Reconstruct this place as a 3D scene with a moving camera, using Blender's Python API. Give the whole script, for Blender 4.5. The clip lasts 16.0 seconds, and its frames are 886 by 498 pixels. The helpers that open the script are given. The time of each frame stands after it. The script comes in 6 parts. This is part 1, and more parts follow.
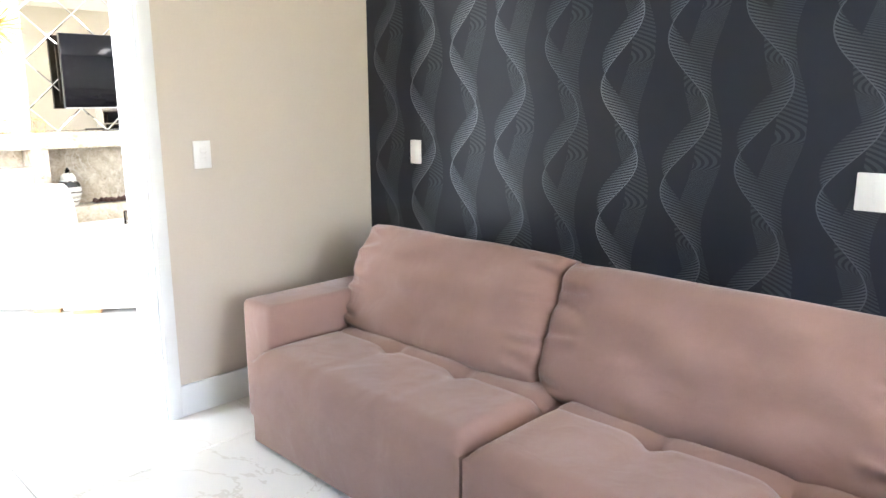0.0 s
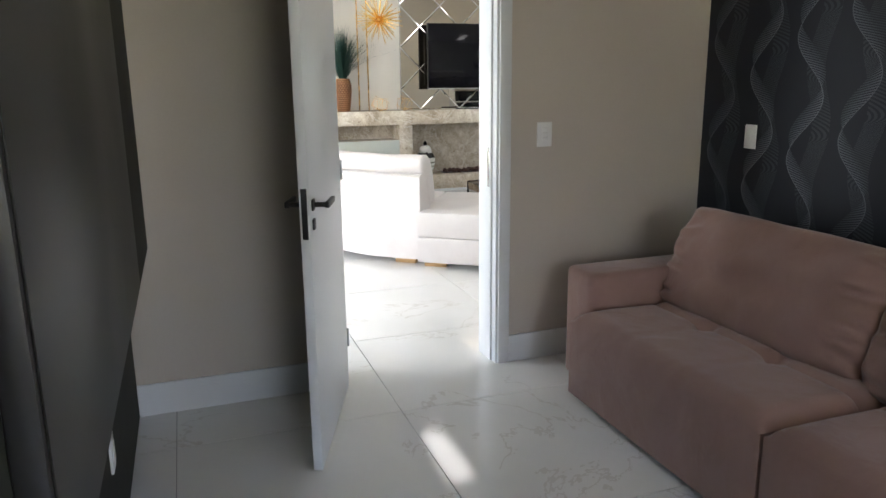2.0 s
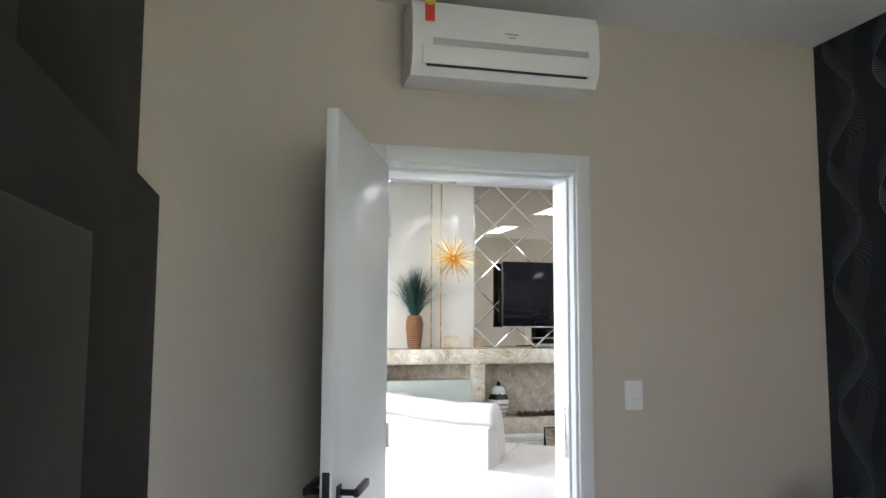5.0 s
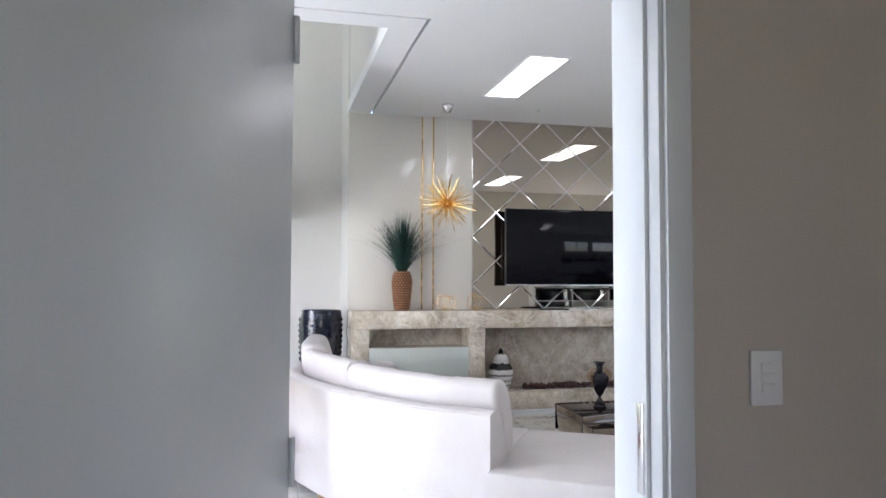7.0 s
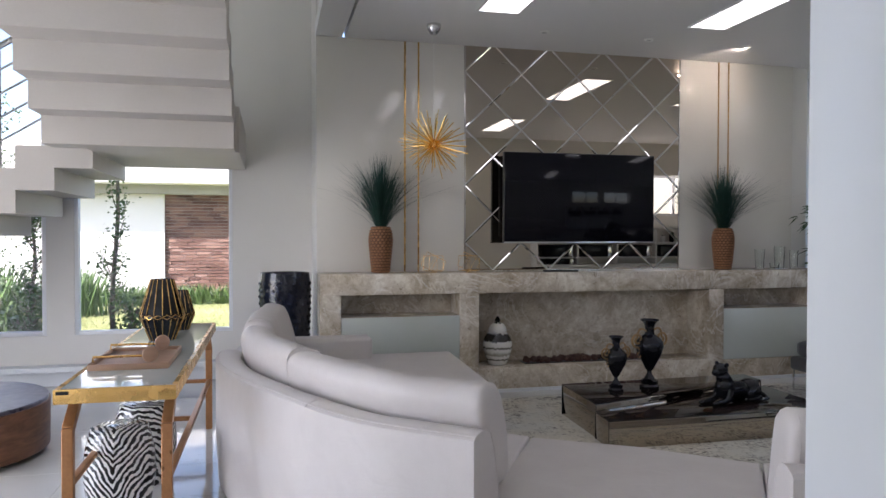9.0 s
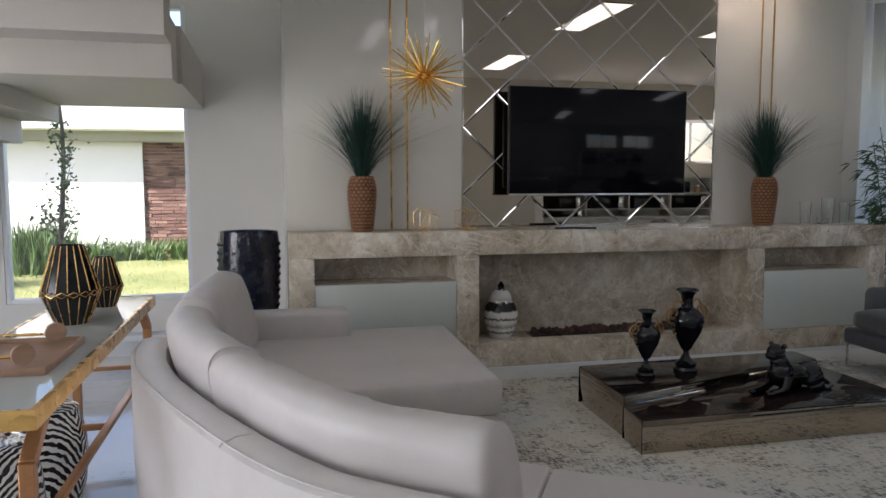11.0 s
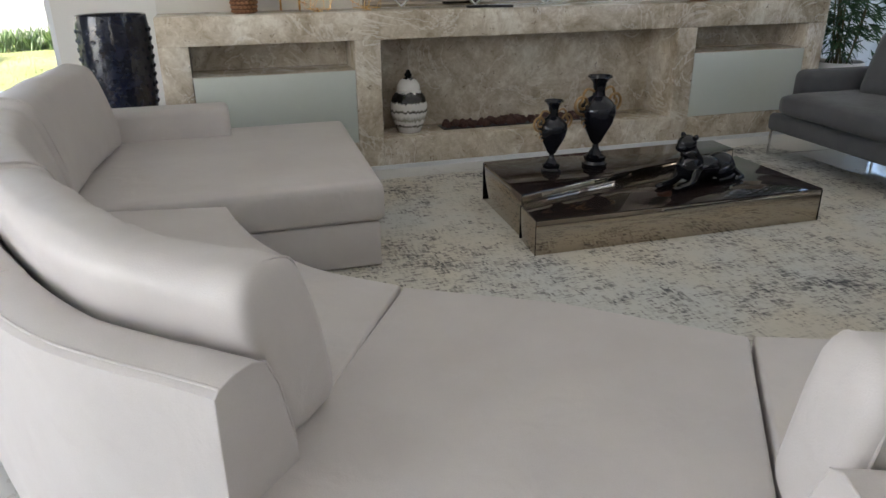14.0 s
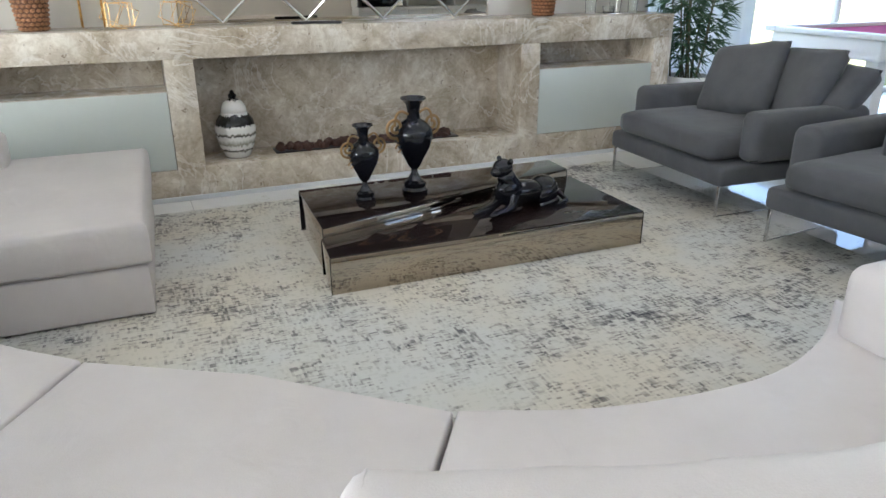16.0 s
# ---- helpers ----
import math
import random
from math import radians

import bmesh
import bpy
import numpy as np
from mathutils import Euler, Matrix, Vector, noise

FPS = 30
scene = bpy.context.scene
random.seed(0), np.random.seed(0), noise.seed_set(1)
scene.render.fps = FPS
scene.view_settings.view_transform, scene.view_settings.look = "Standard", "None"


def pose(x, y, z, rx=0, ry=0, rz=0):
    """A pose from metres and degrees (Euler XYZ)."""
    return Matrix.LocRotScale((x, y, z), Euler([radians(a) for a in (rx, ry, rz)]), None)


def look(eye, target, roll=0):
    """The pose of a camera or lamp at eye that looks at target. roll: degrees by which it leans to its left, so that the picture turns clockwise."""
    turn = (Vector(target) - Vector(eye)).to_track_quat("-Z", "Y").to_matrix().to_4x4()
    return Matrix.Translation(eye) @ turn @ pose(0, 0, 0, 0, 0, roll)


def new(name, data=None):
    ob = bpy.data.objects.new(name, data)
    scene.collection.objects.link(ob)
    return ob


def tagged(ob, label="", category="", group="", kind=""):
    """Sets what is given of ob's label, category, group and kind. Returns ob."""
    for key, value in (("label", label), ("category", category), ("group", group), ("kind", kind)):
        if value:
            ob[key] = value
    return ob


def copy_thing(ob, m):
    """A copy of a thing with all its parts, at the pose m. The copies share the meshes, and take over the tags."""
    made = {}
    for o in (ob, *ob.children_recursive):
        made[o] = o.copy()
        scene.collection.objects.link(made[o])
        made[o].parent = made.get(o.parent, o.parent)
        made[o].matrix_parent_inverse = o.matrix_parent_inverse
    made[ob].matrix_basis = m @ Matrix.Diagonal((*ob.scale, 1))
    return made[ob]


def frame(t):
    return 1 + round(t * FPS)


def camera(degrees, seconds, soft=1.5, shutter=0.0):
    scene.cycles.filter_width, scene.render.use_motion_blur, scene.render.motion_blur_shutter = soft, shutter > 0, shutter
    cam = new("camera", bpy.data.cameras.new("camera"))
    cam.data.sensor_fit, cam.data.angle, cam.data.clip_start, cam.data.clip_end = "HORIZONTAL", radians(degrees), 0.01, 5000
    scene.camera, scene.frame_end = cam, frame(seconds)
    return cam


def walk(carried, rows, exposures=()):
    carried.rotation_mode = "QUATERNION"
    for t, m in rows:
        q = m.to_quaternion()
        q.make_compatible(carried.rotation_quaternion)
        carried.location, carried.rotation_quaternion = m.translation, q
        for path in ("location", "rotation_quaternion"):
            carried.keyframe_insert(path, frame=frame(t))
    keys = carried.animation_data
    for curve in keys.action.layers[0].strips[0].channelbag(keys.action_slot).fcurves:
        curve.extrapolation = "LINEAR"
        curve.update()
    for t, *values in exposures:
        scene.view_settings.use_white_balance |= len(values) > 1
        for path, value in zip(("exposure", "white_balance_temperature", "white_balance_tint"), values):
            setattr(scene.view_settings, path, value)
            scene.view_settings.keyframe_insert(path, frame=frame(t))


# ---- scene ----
cam = camera(63.4, 16.0)
PATH = [
    (0, (0.312, 0.591, 1.397), (1.705, 1.969, 0.996), -0.3),
    (0.5, (0.266, 0.512, 1.407), (1.482, 2.036, 0.959), -0.3),
    (1, (0.219, 0.438, 1.418), (1.234, 2.099, 0.961), -0.3),
    (1.5, (0.182, 0.41, 1.421), (0.99, 2.182, 0.964), -0.4),
    (2, (0.139, 0.359, 1.432), (0.793, 2.194, 0.98), -0.6),
    (2.5, (0.111, 0.312, 1.466), (0.687, 2.196, 1.121), -0.4),
    (3, (0.118, 0.294, 1.497), (0.657, 2.215, 1.367), -0.2),
    (3.5, (0.173, 0.328, 1.523), (0.684, 2.261, 1.558), -0.0),
    (4, (0.235, 0.417, 1.525), (0.71, 2.354, 1.674), 0.1),
    (6.5, (0.611, 1.841, 1.417), (1.076, 3.777, 1.609), 0.3),
    (7, (0.752, 2.193, 1.387), (1.223, 4.135, 1.478), 0.2),
    (7.5, (0.913, 2.502, 1.382), (1.383, 4.446, 1.423), -0.3),
    (8, (0.983, 2.804, 1.415), (1.451, 4.749, 1.428), -0.1),
    (8.5, (1.071, 3.048, 1.437), (1.534, 4.993, 1.436), -0.1),
    (9, (1.167, 3.318, 1.417), (1.634, 5.263, 1.379), 0.1),
    (11.5, (1.473, 4.447, 1.429), (1.939, 6.378, 1.201), -0.1),
    (12, (1.484, 4.533, 1.409), (1.955, 6.45, 1.09), -0.2),
    (12.5, (1.539, 4.583, 1.374), (2.032, 6.454, 0.867), -0.4),
    (13, (1.65, 4.603, 1.352), (2.155, 6.423, 0.695), -0.3),
    (13.5, (1.765, 4.556, 1.38), (2.276, 6.345, 0.647), -0.3),
    (14, (1.91, 4.574, 1.395), (2.452, 6.348, 0.647), -0.5),
    (14.5, (2.09, 4.648, 1.398), (2.696, 6.401, 0.65), -0.5),
    (15, (2.263, 4.67, 1.405), (2.925, 6.404, 0.661), -0.5),
    (15.5, (2.479, 4.646, 1.414), (3.184, 6.366, 0.676), -0.4),
    (16, (2.618, 4.65, 1.413), (3.346, 6.366, 0.687), -0.2),
]
EXPOSURES = [(0, 4.85, 6500, 14), (0.5, 4.15, 6500, 14), (1.0, 3.45, 6500, 14), (1.5, 2.9, 6550, 14), (2.0, 2.8, 6550, 14), (3.0, 2.9, 6250, 13), (4.0, 3.1, 6150, 13), (6.5, 2.8, 6050, 17), (7.0, 2.55, 6000, 19),
             (8.0, 2.05, 6050, 21), (9.0, 1.62, 6150, 21), (11.5, 1.42, 6350, 18), (12.5, 1.42, 6400, 17), (13.5, 1.74, 6450, 15), (14.5, 2.2, 6500, 14), (15.2, 2.56, 6300, 13), (16.0, 2.8, 6150, 13)]
walk(cam, [(t, look(e, g, r)) for t, e, g, r in PATH], EXPOSURES)

# ---- light ----
SUN_AZ, SUN_EL = radians(232), radians(42)   # where the sun stands, from +y towards +x
sun_from = Vector((math.sin(SUN_AZ) * math.cos(SUN_EL), math.cos(SUN_AZ) * math.cos(SUN_EL), math.sin(SUN_EL)))
world = bpy.data.worlds.new("world")
scene.world = world
world.use_nodes = True
wn = world.node_tree
sky = wn.nodes.new("ShaderNodeTexSky")
sky.sky_type = "NISHITA"
sky.sun_disc = False
sky.sun_elevation, sky.sun_rotation = SUN_EL, SUN_AZ
sky.air_density, sky.dust_density = 1.0, 1.5
wn.links.new(sky.outputs[0], wn.nodes["Background"].inputs[0])
wn.nodes["Background"].inputs[1].default_value = 0.15
sl = bpy.data.lights.new("sun", "SUN")
sl.energy, sl.angle, sl.color = 5.0, radians(0.6), (1.0, 0.95, 0.88)
sun = new("sun", sl)
sun.matrix_world = look(sun_from * 30, (0, 0, 0))


def area(name, eye, target, w, h, watts, colour=(1, 1, 1)):
    d = bpy.data.lights.new(name, "AREA")
    d.shape, d.size, d.size_y, d.energy, d.color = "RECTANGLE", w, h, watts, colour
    ob = new(name, d)
    ob.matrix_world = look(eye, target)
    return ob


# area lamps added just inside the openings to strengthen the daylight
# the two bedroom lamps fill in from unseen windows behind the camera
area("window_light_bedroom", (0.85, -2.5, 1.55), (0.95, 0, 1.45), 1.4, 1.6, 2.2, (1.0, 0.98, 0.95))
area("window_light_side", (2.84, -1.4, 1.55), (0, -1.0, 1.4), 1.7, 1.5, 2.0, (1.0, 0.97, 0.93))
area("window_light_left", (-4.3, 5.9, 1.27), (1.0, 6.0, 0.8), 3.6, 2.4, 41, (0.86, 0.93, 1.0))
area("window_light_back", (8.87, 3.84, 2.2), (7.0, 8, 0.8), 1.6, 0.8, 1.2, (0.88, 0.94, 1.0))

# ---- materials ----


def mat(name, colour=(0.8, 0.8, 0.8), rough=0.5, metal=0.0, spec=0.5):
    m = bpy.data.materials.new(name)
    m.use_nodes = True
    b = m.node_tree.nodes["Principled BSDF"]
    b.inputs["Base Color"].default_value = (*colour, 1)
    b.inputs["Roughness"].default_value = rough
    b.inputs["Metallic"].default_value = metal
    b.inputs["Specular IOR Level"].default_value = spec
    return m, m.node_tree, b


def nd(nt, kind, **kw):
    n = nt.nodes.new("ShaderNode" + kind)
    for k, v in kw.items():
        n.inputs[k.replace("_", " ")].default_value = v
    return n


def math_node(nt, op, a, b=None, c=None):
    n = nt.nodes.new("ShaderNodeMath")
    n.operation = op
    for i, v in enumerate((a, b, c)):
        if v is None:
            continue
        if isinstance(v, (int, float)):
            n.inputs[i].default_value = v
        else:
            nt.links.new(v, n.inputs[i])
    return n.outputs[0]


def coords(nt, scale=(1, 1, 1), source="Object"):
    tc = nt.nodes.new("ShaderNodeTexCoord")
    mp = nt.nodes.new("ShaderNodeMapping")
    mp.inputs["Scale"].default_value = scale
    nt.links.new(tc.outputs[source], mp.inputs[0])
    return mp.outputs[0]


def world_pos(nt):
    return nt.nodes.new("ShaderNodeNewGeometry").outputs["Position"]


def noise_tex(nt, vec, scale, detail=4.0, rough=0.55, dist=0.0):
    n = nd(nt, "TexNoise", Scale=scale, Detail=detail, Roughness=rough, Distortion=dist)
    nt.links.new(vec, n.inputs["Vector"])
    return n.outputs["Fac"]


def ramp(nt, fac, stops):
    r = nt.nodes.new("ShaderNodeValToRGB")
    while len(r.color_ramp.elements) < len(stops):
        r.color_ramp.elements.new(0.5)
    for e, (p, c) in zip(r.color_ramp.elements, stops):
        e.position, e.color = p, (*c, 1) if len(c) == 3 else c
    nt.links.new(fac, r.inputs[0])
    return r.outputs[0]


def mixc(nt, fac, a, b, mode="MIX"):
    n = nt.nodes.new("ShaderNodeMix")
    n.data_type, n.blend_type = "RGBA", mode
    for sock, v in ((n.inputs[0], fac), (n.inputs[6], a), (n.inputs[7], b)):
        if isinstance(v, (int, float)):
            sock.default_value = v
        elif isinstance(v, tuple):
            sock.default_value = (*v, 1)
        else:
            nt.links.new(v, sock)
    return n.outputs[2]


def bump(nt, b, height, strength=0.2, dist=0.01):
    n = nd(nt, "Bump", Strength=strength, Distance=dist)
    nt.links.new(height, n.inputs["Height"])
    nt.links.new(n.outputs[0], b.inputs["Normal"])


def mottled(name, dark, light, scale=3.0, rough=0.5, metal=0.0, fine=60.0, bumpy=0.05, spec=0.5, dist=0.004):
    """A plain surface with slight variation at two scales and a fine grain."""
    m, nt, b = mat(name, light, rough, metal, spec)
    p = world_pos(nt)
    f1, f2 = noise_tex(nt, p, scale, 3), noise_tex(nt, p, fine, 4)
    f = math_node(nt, "ADD", math_node(nt, "MULTIPLY", f1, 0.65), math_node(nt, "MULTIPLY", f2, 0.35))
    nt.links.new(ramp(nt, f, [(0.3, dark), (0.7, light)]), b.inputs["Base Color"])
    r = math_node(nt, "ADD", math_node(nt, "MULTIPLY", f1, 0.12), rough - 0.06)
    nt.links.new(r, b.inputs["Roughness"])
    if bumpy:
        bump(nt, b, f2, bumpy, dist)
    return m


wall_beige = mottled("beige_paint", (0.51, 0.457, 0.398), (0.55, 0.495, 0.432), 1.2, 0.55, 0, 90, 0.04)
wall_white = mottled("offwhite_paint", (0.68, 0.665, 0.63), (0.72, 0.705, 0.67), 1.0, 0.5, 0, 90, 0.03)
stair_paint = mottled("taupe_stair_paint", (0.50, 0.465, 0.425), (0.54, 0.505, 0.465), 1.2, 0.6, 0, 60, 0.05)
lacquer_cream = mottled("cream_lacquer_panel", (0.69, 0.665, 0.61), (0.71, 0.685, 0.63), 0.8, 0.09, 0, 40, 0.0)
ceil_white = mottled("ceiling_paint", (0.79, 0.79, 0.785), (0.82, 0.82, 0.815), 0.8, 0.6, 0, 90, 0.03)
door_white = mottled("white_lacquer", (0.67, 0.69, 0.70), (0.70, 0.72, 0.73), 1.5, 0.32, 0, 30, 0.02)
aluminium_white = mottled("white_aluminium", (0.76, 0.78, 0.8), (0.8, 0.81, 0.83), 2, 0.35, 0, 80, 0.0)
greenish_dark = mottled("dark_grey_green_laminate", (0.019, 0.020, 0.017), (0.025, 0.026, 0.022), 2, 0.6, 0, 50, 0.02, 0.2)
black_gloss = mottled("black_glass", (0.003, 0.003, 0.005), (0.004, 0.004, 0.007), 2, 0.08, 0, 20, 0.0, 0.25)
satin_screen = mottled("satin_dark_screen", (0.008, 0.008, 0.0075), (0.011, 0.011, 0.010), 2, 0.36, 0, 40, 0.0, 0.2)
black_matte = mottled("black_plastic", (0.010, 0.010, 0.011), (0.016, 0.016, 0.017), 5, 0.42, 0, 120, 0.03)
black_ceramic = mottled("black_glazed_ceramic", (0.004, 0.005, 0.008), (0.010, 0.011, 0.018), 9, 0.10, 0, 40, 0.0)
navy_ceramic = mottled("navy_glazed_ceramic", (0.004, 0.006, 0.016), (0.010, 0.014, 0.032), 8, 0.16, 0, 60, 0.0)
white_plastic = mottled("white_plastic", (0.76, 0.76, 0.75), (0.8, 0.8, 0.79), 3, 0.3, 0, 80, 0.0)
grey_plastic = mottled("grey_plastic", (0.42, 0.43, 0.44), (0.47, 0.48, 0.49), 4, 0.3, 0, 80, 0.0)
red_paper = mottled("red_label_paper", (0.6, 0.05, 0.03), (0.68, 0.07, 0.04), 8, 0.45, 0, 80, 0.0)
yellow_paper = mottled("yellow_label_paper", (0.7, 0.5, 0.05), (0.75, 0.55, 0.08), 8, 0.45, 0, 80, 0.0)
gold = mottled("brushed_gold", (0.70, 0.42, 0.13), (0.83, 0.53, 0.2), 12, 0.27, 1.0, 150, 0.03)
gold_bright = mottled("polished_gold", (0.85, 0.55, 0.16), (0.95, 0.66, 0.22), 10, 0.2, 1.0, 100, 0.0)
copper_wood = mottled("rose_gold_wood", (0.36, 0.17, 0.075), (0.52, 0.26, 0.11), 6, 0.3, 0.55, 70, 0.03)
chrome = mottled("chrome", (0.6, 0.6, 0.6), (0.72, 0.72, 0.72), 8, 0.14, 1.0, 90, 0.0)
lead_grey = mottled("darkened_bronze", (0.36, 0.22, 0.10), (0.52, 0.34, 0.17), 10, 0.32, 1.0, 90, 0.02)
glass_cab = mottled("pale_green_lacquered_glass", (0.56, 0.60, 0.555), (0.585, 0.625, 0.58), 1.0, 0.2, 0, 30, 0.0)
lava = mottled("brown_lava_stone", (0.045, 0.022, 0.017), (0.13, 0.065, 0.05), 14, 0.9, 0, 160, 0.6, dist=0.02)
curtain_white = mottled("white_voile", (0.76, 0.78, 0.8), (0.82, 0.83, 0.85), 2, 0.8, 0, 200, 0.05)
leaf_grass = mottled("dark_grass_blade", (0.006, 0.028, 0.022), (0.02, 0.075, 0.055), 30, 0.45, 0, 120, 0.0)
leaf_bamboo = mottled("bamboo_leaf", (0.014, 0.045, 0.016), (0.045, 0.11, 0.035), 30, 0.45, 0, 120, 0.0)
leaf_garden = mottled("garden_leaf", (0.035, 0.075, 0.02), (0.10, 0.17, 0.045), 20, 0.5, 0, 120, 0.0)
bark = mottled("grey_bark", (0.10, 0.085, 0.065), (0.2, 0.17, 0.13), 20, 0.8, 0, 120, 0.3)
bamboo_cane = mottled("bamboo_cane", (0.05, 0.05, 0.02), (0.12, 0.10, 0.04), 20, 0.5, 0, 120, 0.05)
render_white = mottled("white_render", (0.76, 0.75, 0.73), (0.82, 0.81, 0.79), 0.6, 0.7, 0, 40, 0.1)
concrete_grey = mottled("grey_concrete", (0.28, 0.28, 0.27), (0.38, 0.38, 0.37), 1.2, 0.8, 0, 40, 0.2)
soil = mottled("dark_soil", (0.03, 0.02, 0.015), (0.07, 0.05, 0.035), 12, 0.95, 0, 120, 0.5)
magenta_felt = mottled("magenta_felt", (0.42, 0.02, 0.12), (0.5, 0.03, 0.15), 6, 0.9, 0, 200, 0.1)
pot_white = mottled("white_pot", (0.7, 0.7, 0.68), (0.76, 0.76, 0.74), 4, 0.4, 0, 80, 0.0)


def make_floor_tile():
    m, nt, b = mat("polished_marble_porcelain", (0.78, 0.78, 0.75), 0.06)
    p = world_pos(nt)
    oi = nt.nodes.new("ShaderNodeObjectInfo").outputs["Random"]
    v = nt.nodes.new("ShaderNodeVectorMath")
    v.operation = "ADD"
    cx = nt.nodes.new("ShaderNodeCombineXYZ")
    for i in range(3):
        nt.links.new(math_node(nt, "MULTIPLY", oi, 31.0 + 17 * i), cx.inputs[i])
    nt.links.new(p, v.inputs[0]), nt.links.new(cx.outputs[0], v.inputs[1])
    q = v.outputs[0]
    vein = math_node(nt, "ABSOLUTE", math_node(nt, "SUBTRACT", noise_tex(nt, q, 1.6, 6, 0.62, 0.7), 0.5))
    soft = noise_tex(nt, q, 2.2, 4)
    base = ramp(nt, soft, [(0.3, (0.735, 0.735, 0.71)), (0.7, (0.79, 0.785, 0.765))])
    patchy = math_node(nt, "GREATER_THAN", noise_tex(nt, q, 1.1, 2), 0.52)
    line = math_node(nt, "MULTIPLY", math_node(nt, "LESS_THAN", vein, 0.008), patchy)
    nt.links.new(mixc(nt, math_node(nt, "MULTIPLY", line, 0.34), base, (0.47, 0.43, 0.37)), b.inputs["Base Color"])
    nt.links.new(math_node(nt, "ADD", math_node(nt, "MULTIPLY", soft, 0.06), 0.04), b.inputs["Roughness"])
    return m


def make_travertine():
    m, nt, b = mat("beige_marble", (0.5, 0.44, 0.37), 0.2)
    p = world_pos(nt)
    big = noise_tex(nt, p, 2.0, 8, 0.62, 1.4)
    small = noise_tex(nt, p, 16, 9, 0.78, 0.9)
    f = math_node(nt, "ADD", math_node(nt, "MULTIPLY", big, 0.6), math_node(nt, "MULTIPLY", small, 0.4))
    col = ramp(nt, f, [(0.35, (0.25, 0.195, 0.135)), (0.45, (0.46, 0.39, 0.295)), (0.53, (0.60, 0.53, 0.43)), (0.62, (0.80, 0.755, 0.66))])
    vein = math_node(nt, "ABSOLUTE", math_node(nt, "SUBTRACT", noise_tex(nt, p, 1.3, 8, 0.6, 1.6), 0.5))
    col = mixc(nt, math_node(nt, "MULTIPLY", math_node(nt, "LESS_THAN", vein, 0.008), 0.45), col, (0.84, 0.81, 0.75))
    pit = math_node(nt, "LESS_THAN", noise_tex(nt, p, 22, 4, 0.6, 1.0), 0.335)
    col = mixc(nt, math_node(nt, "MULTIPLY", pit, 0.7), col, (0.2, 0.14, 0.10))
    nt.links.new(col, b.inputs["Base Color"])
    bump(nt, b, small, 0.05, 0.003)
    return m


def make_rug():
    m, nt, b = mat("distressed_rug", (0.5, 0.5, 0.47), 0.95, 0, 0.1)
    p = world_pos(nt)

    def woven(sx, sy, scale, detail):
        """Noise on a weave of small dashes, each sx by sy metres, and a random value for each dash."""
        n = nt.nodes.new("ShaderNodeVectorMath")
        n.operation = "SNAP"
        nt.links.new(p, n.inputs[0])
        n.inputs[1].default_value = (sx, sy, 1.0)
        w = nt.nodes.new("ShaderNodeTexWhiteNoise")
        nt.links.new(n.outputs[0], w.inputs["Vector"])
        return noise_tex(nt, n.outputs[0], scale, detail, 0.75), w.outputs["Value"]

    (across, da), (along, db) = woven(0.034, 0.0095, 7.0, 7), woven(0.0105, 0.03, 7.0, 7)
    patch = noise_tex(nt, p, 1.4, 5, 0.6, 0.6)
    cloud = noise_tex(nt, p, 6.0, 5, 0.65, 0.3)
    w = math_node(nt, "ADD", math_node(nt, "MULTIPLY", math_node(nt, "MAXIMUM", across, along), 0.45), math_node(nt, "MULTIPLY", patch, 0.36))
    w = math_node(nt, "ADD", w, math_node(nt, "MULTIPLY", math_node(nt, "SUBTRACT", cloud, 0.5), 0.16))
    w = math_node(nt, "ADD", w, math_node(nt, "MULTIPLY", math_node(nt, "SUBTRACT", da, 0.5), 0.11))
    w = math_node(nt, "ADD", w, math_node(nt, "MULTIPLY", math_node(nt, "SUBTRACT", db, 0.5), 0.11))
    col = ramp(nt, w, [(0.38, (0.68, 0.665, 0.62)), (0.44, (0.60, 0.585, 0.54)), (0.475, (0.45, 0.43, 0.40)), (0.515, (0.28, 0.27, 0.26)), (0.58, (0.10, 0.10, 0.11))])
    tint = ramp(nt, noise_tex(nt, p, 1.1, 3), [(0.4, (1, 0.96, 0.89)), (0.6, (0.95, 0.98, 1.0))])
    nt.links.new(mixc(nt, 1.0, col, tint, "MULTIPLY"), b.inputs["Base Color"])
    bump(nt, b, noise_tex(nt, p, 220, 3), 0.5, 0.006)
    return m


def make_fabric(name, dark, light, weave=420.0, bumpy=0.25, rough=0.85, sheen=0.3, spec=0.2):
    m, nt, b = mat(name, light, rough, 0, spec)
    p = world_pos(nt)
    f1, f2 = noise_tex(nt, p, 4, 4, 0.6), noise_tex(nt, p, weave, 2)
    f = math_node(nt, "ADD", math_node(nt, "MULTIPLY", f1, 0.7), math_node(nt, "MULTIPLY", f2, 0.3))
    nt.links.new(ramp(nt, f, [(0.3, dark), (0.7, light)]), b.inputs["Base Color"])
    b.inputs["Sheen Weight"].default_value = sheen
    b.inputs["Sheen Roughness"].default_value = 0.4
    h = math_node(nt, "ADD", math_node(nt, "MULTIPLY", noise_tex(nt, p, 7, 3, 0.5, 0.8), 3.0), math_node(nt, "MULTIPLY", f2, 0.35))
    bump(nt, b, h, bumpy, 0.012)
    return m


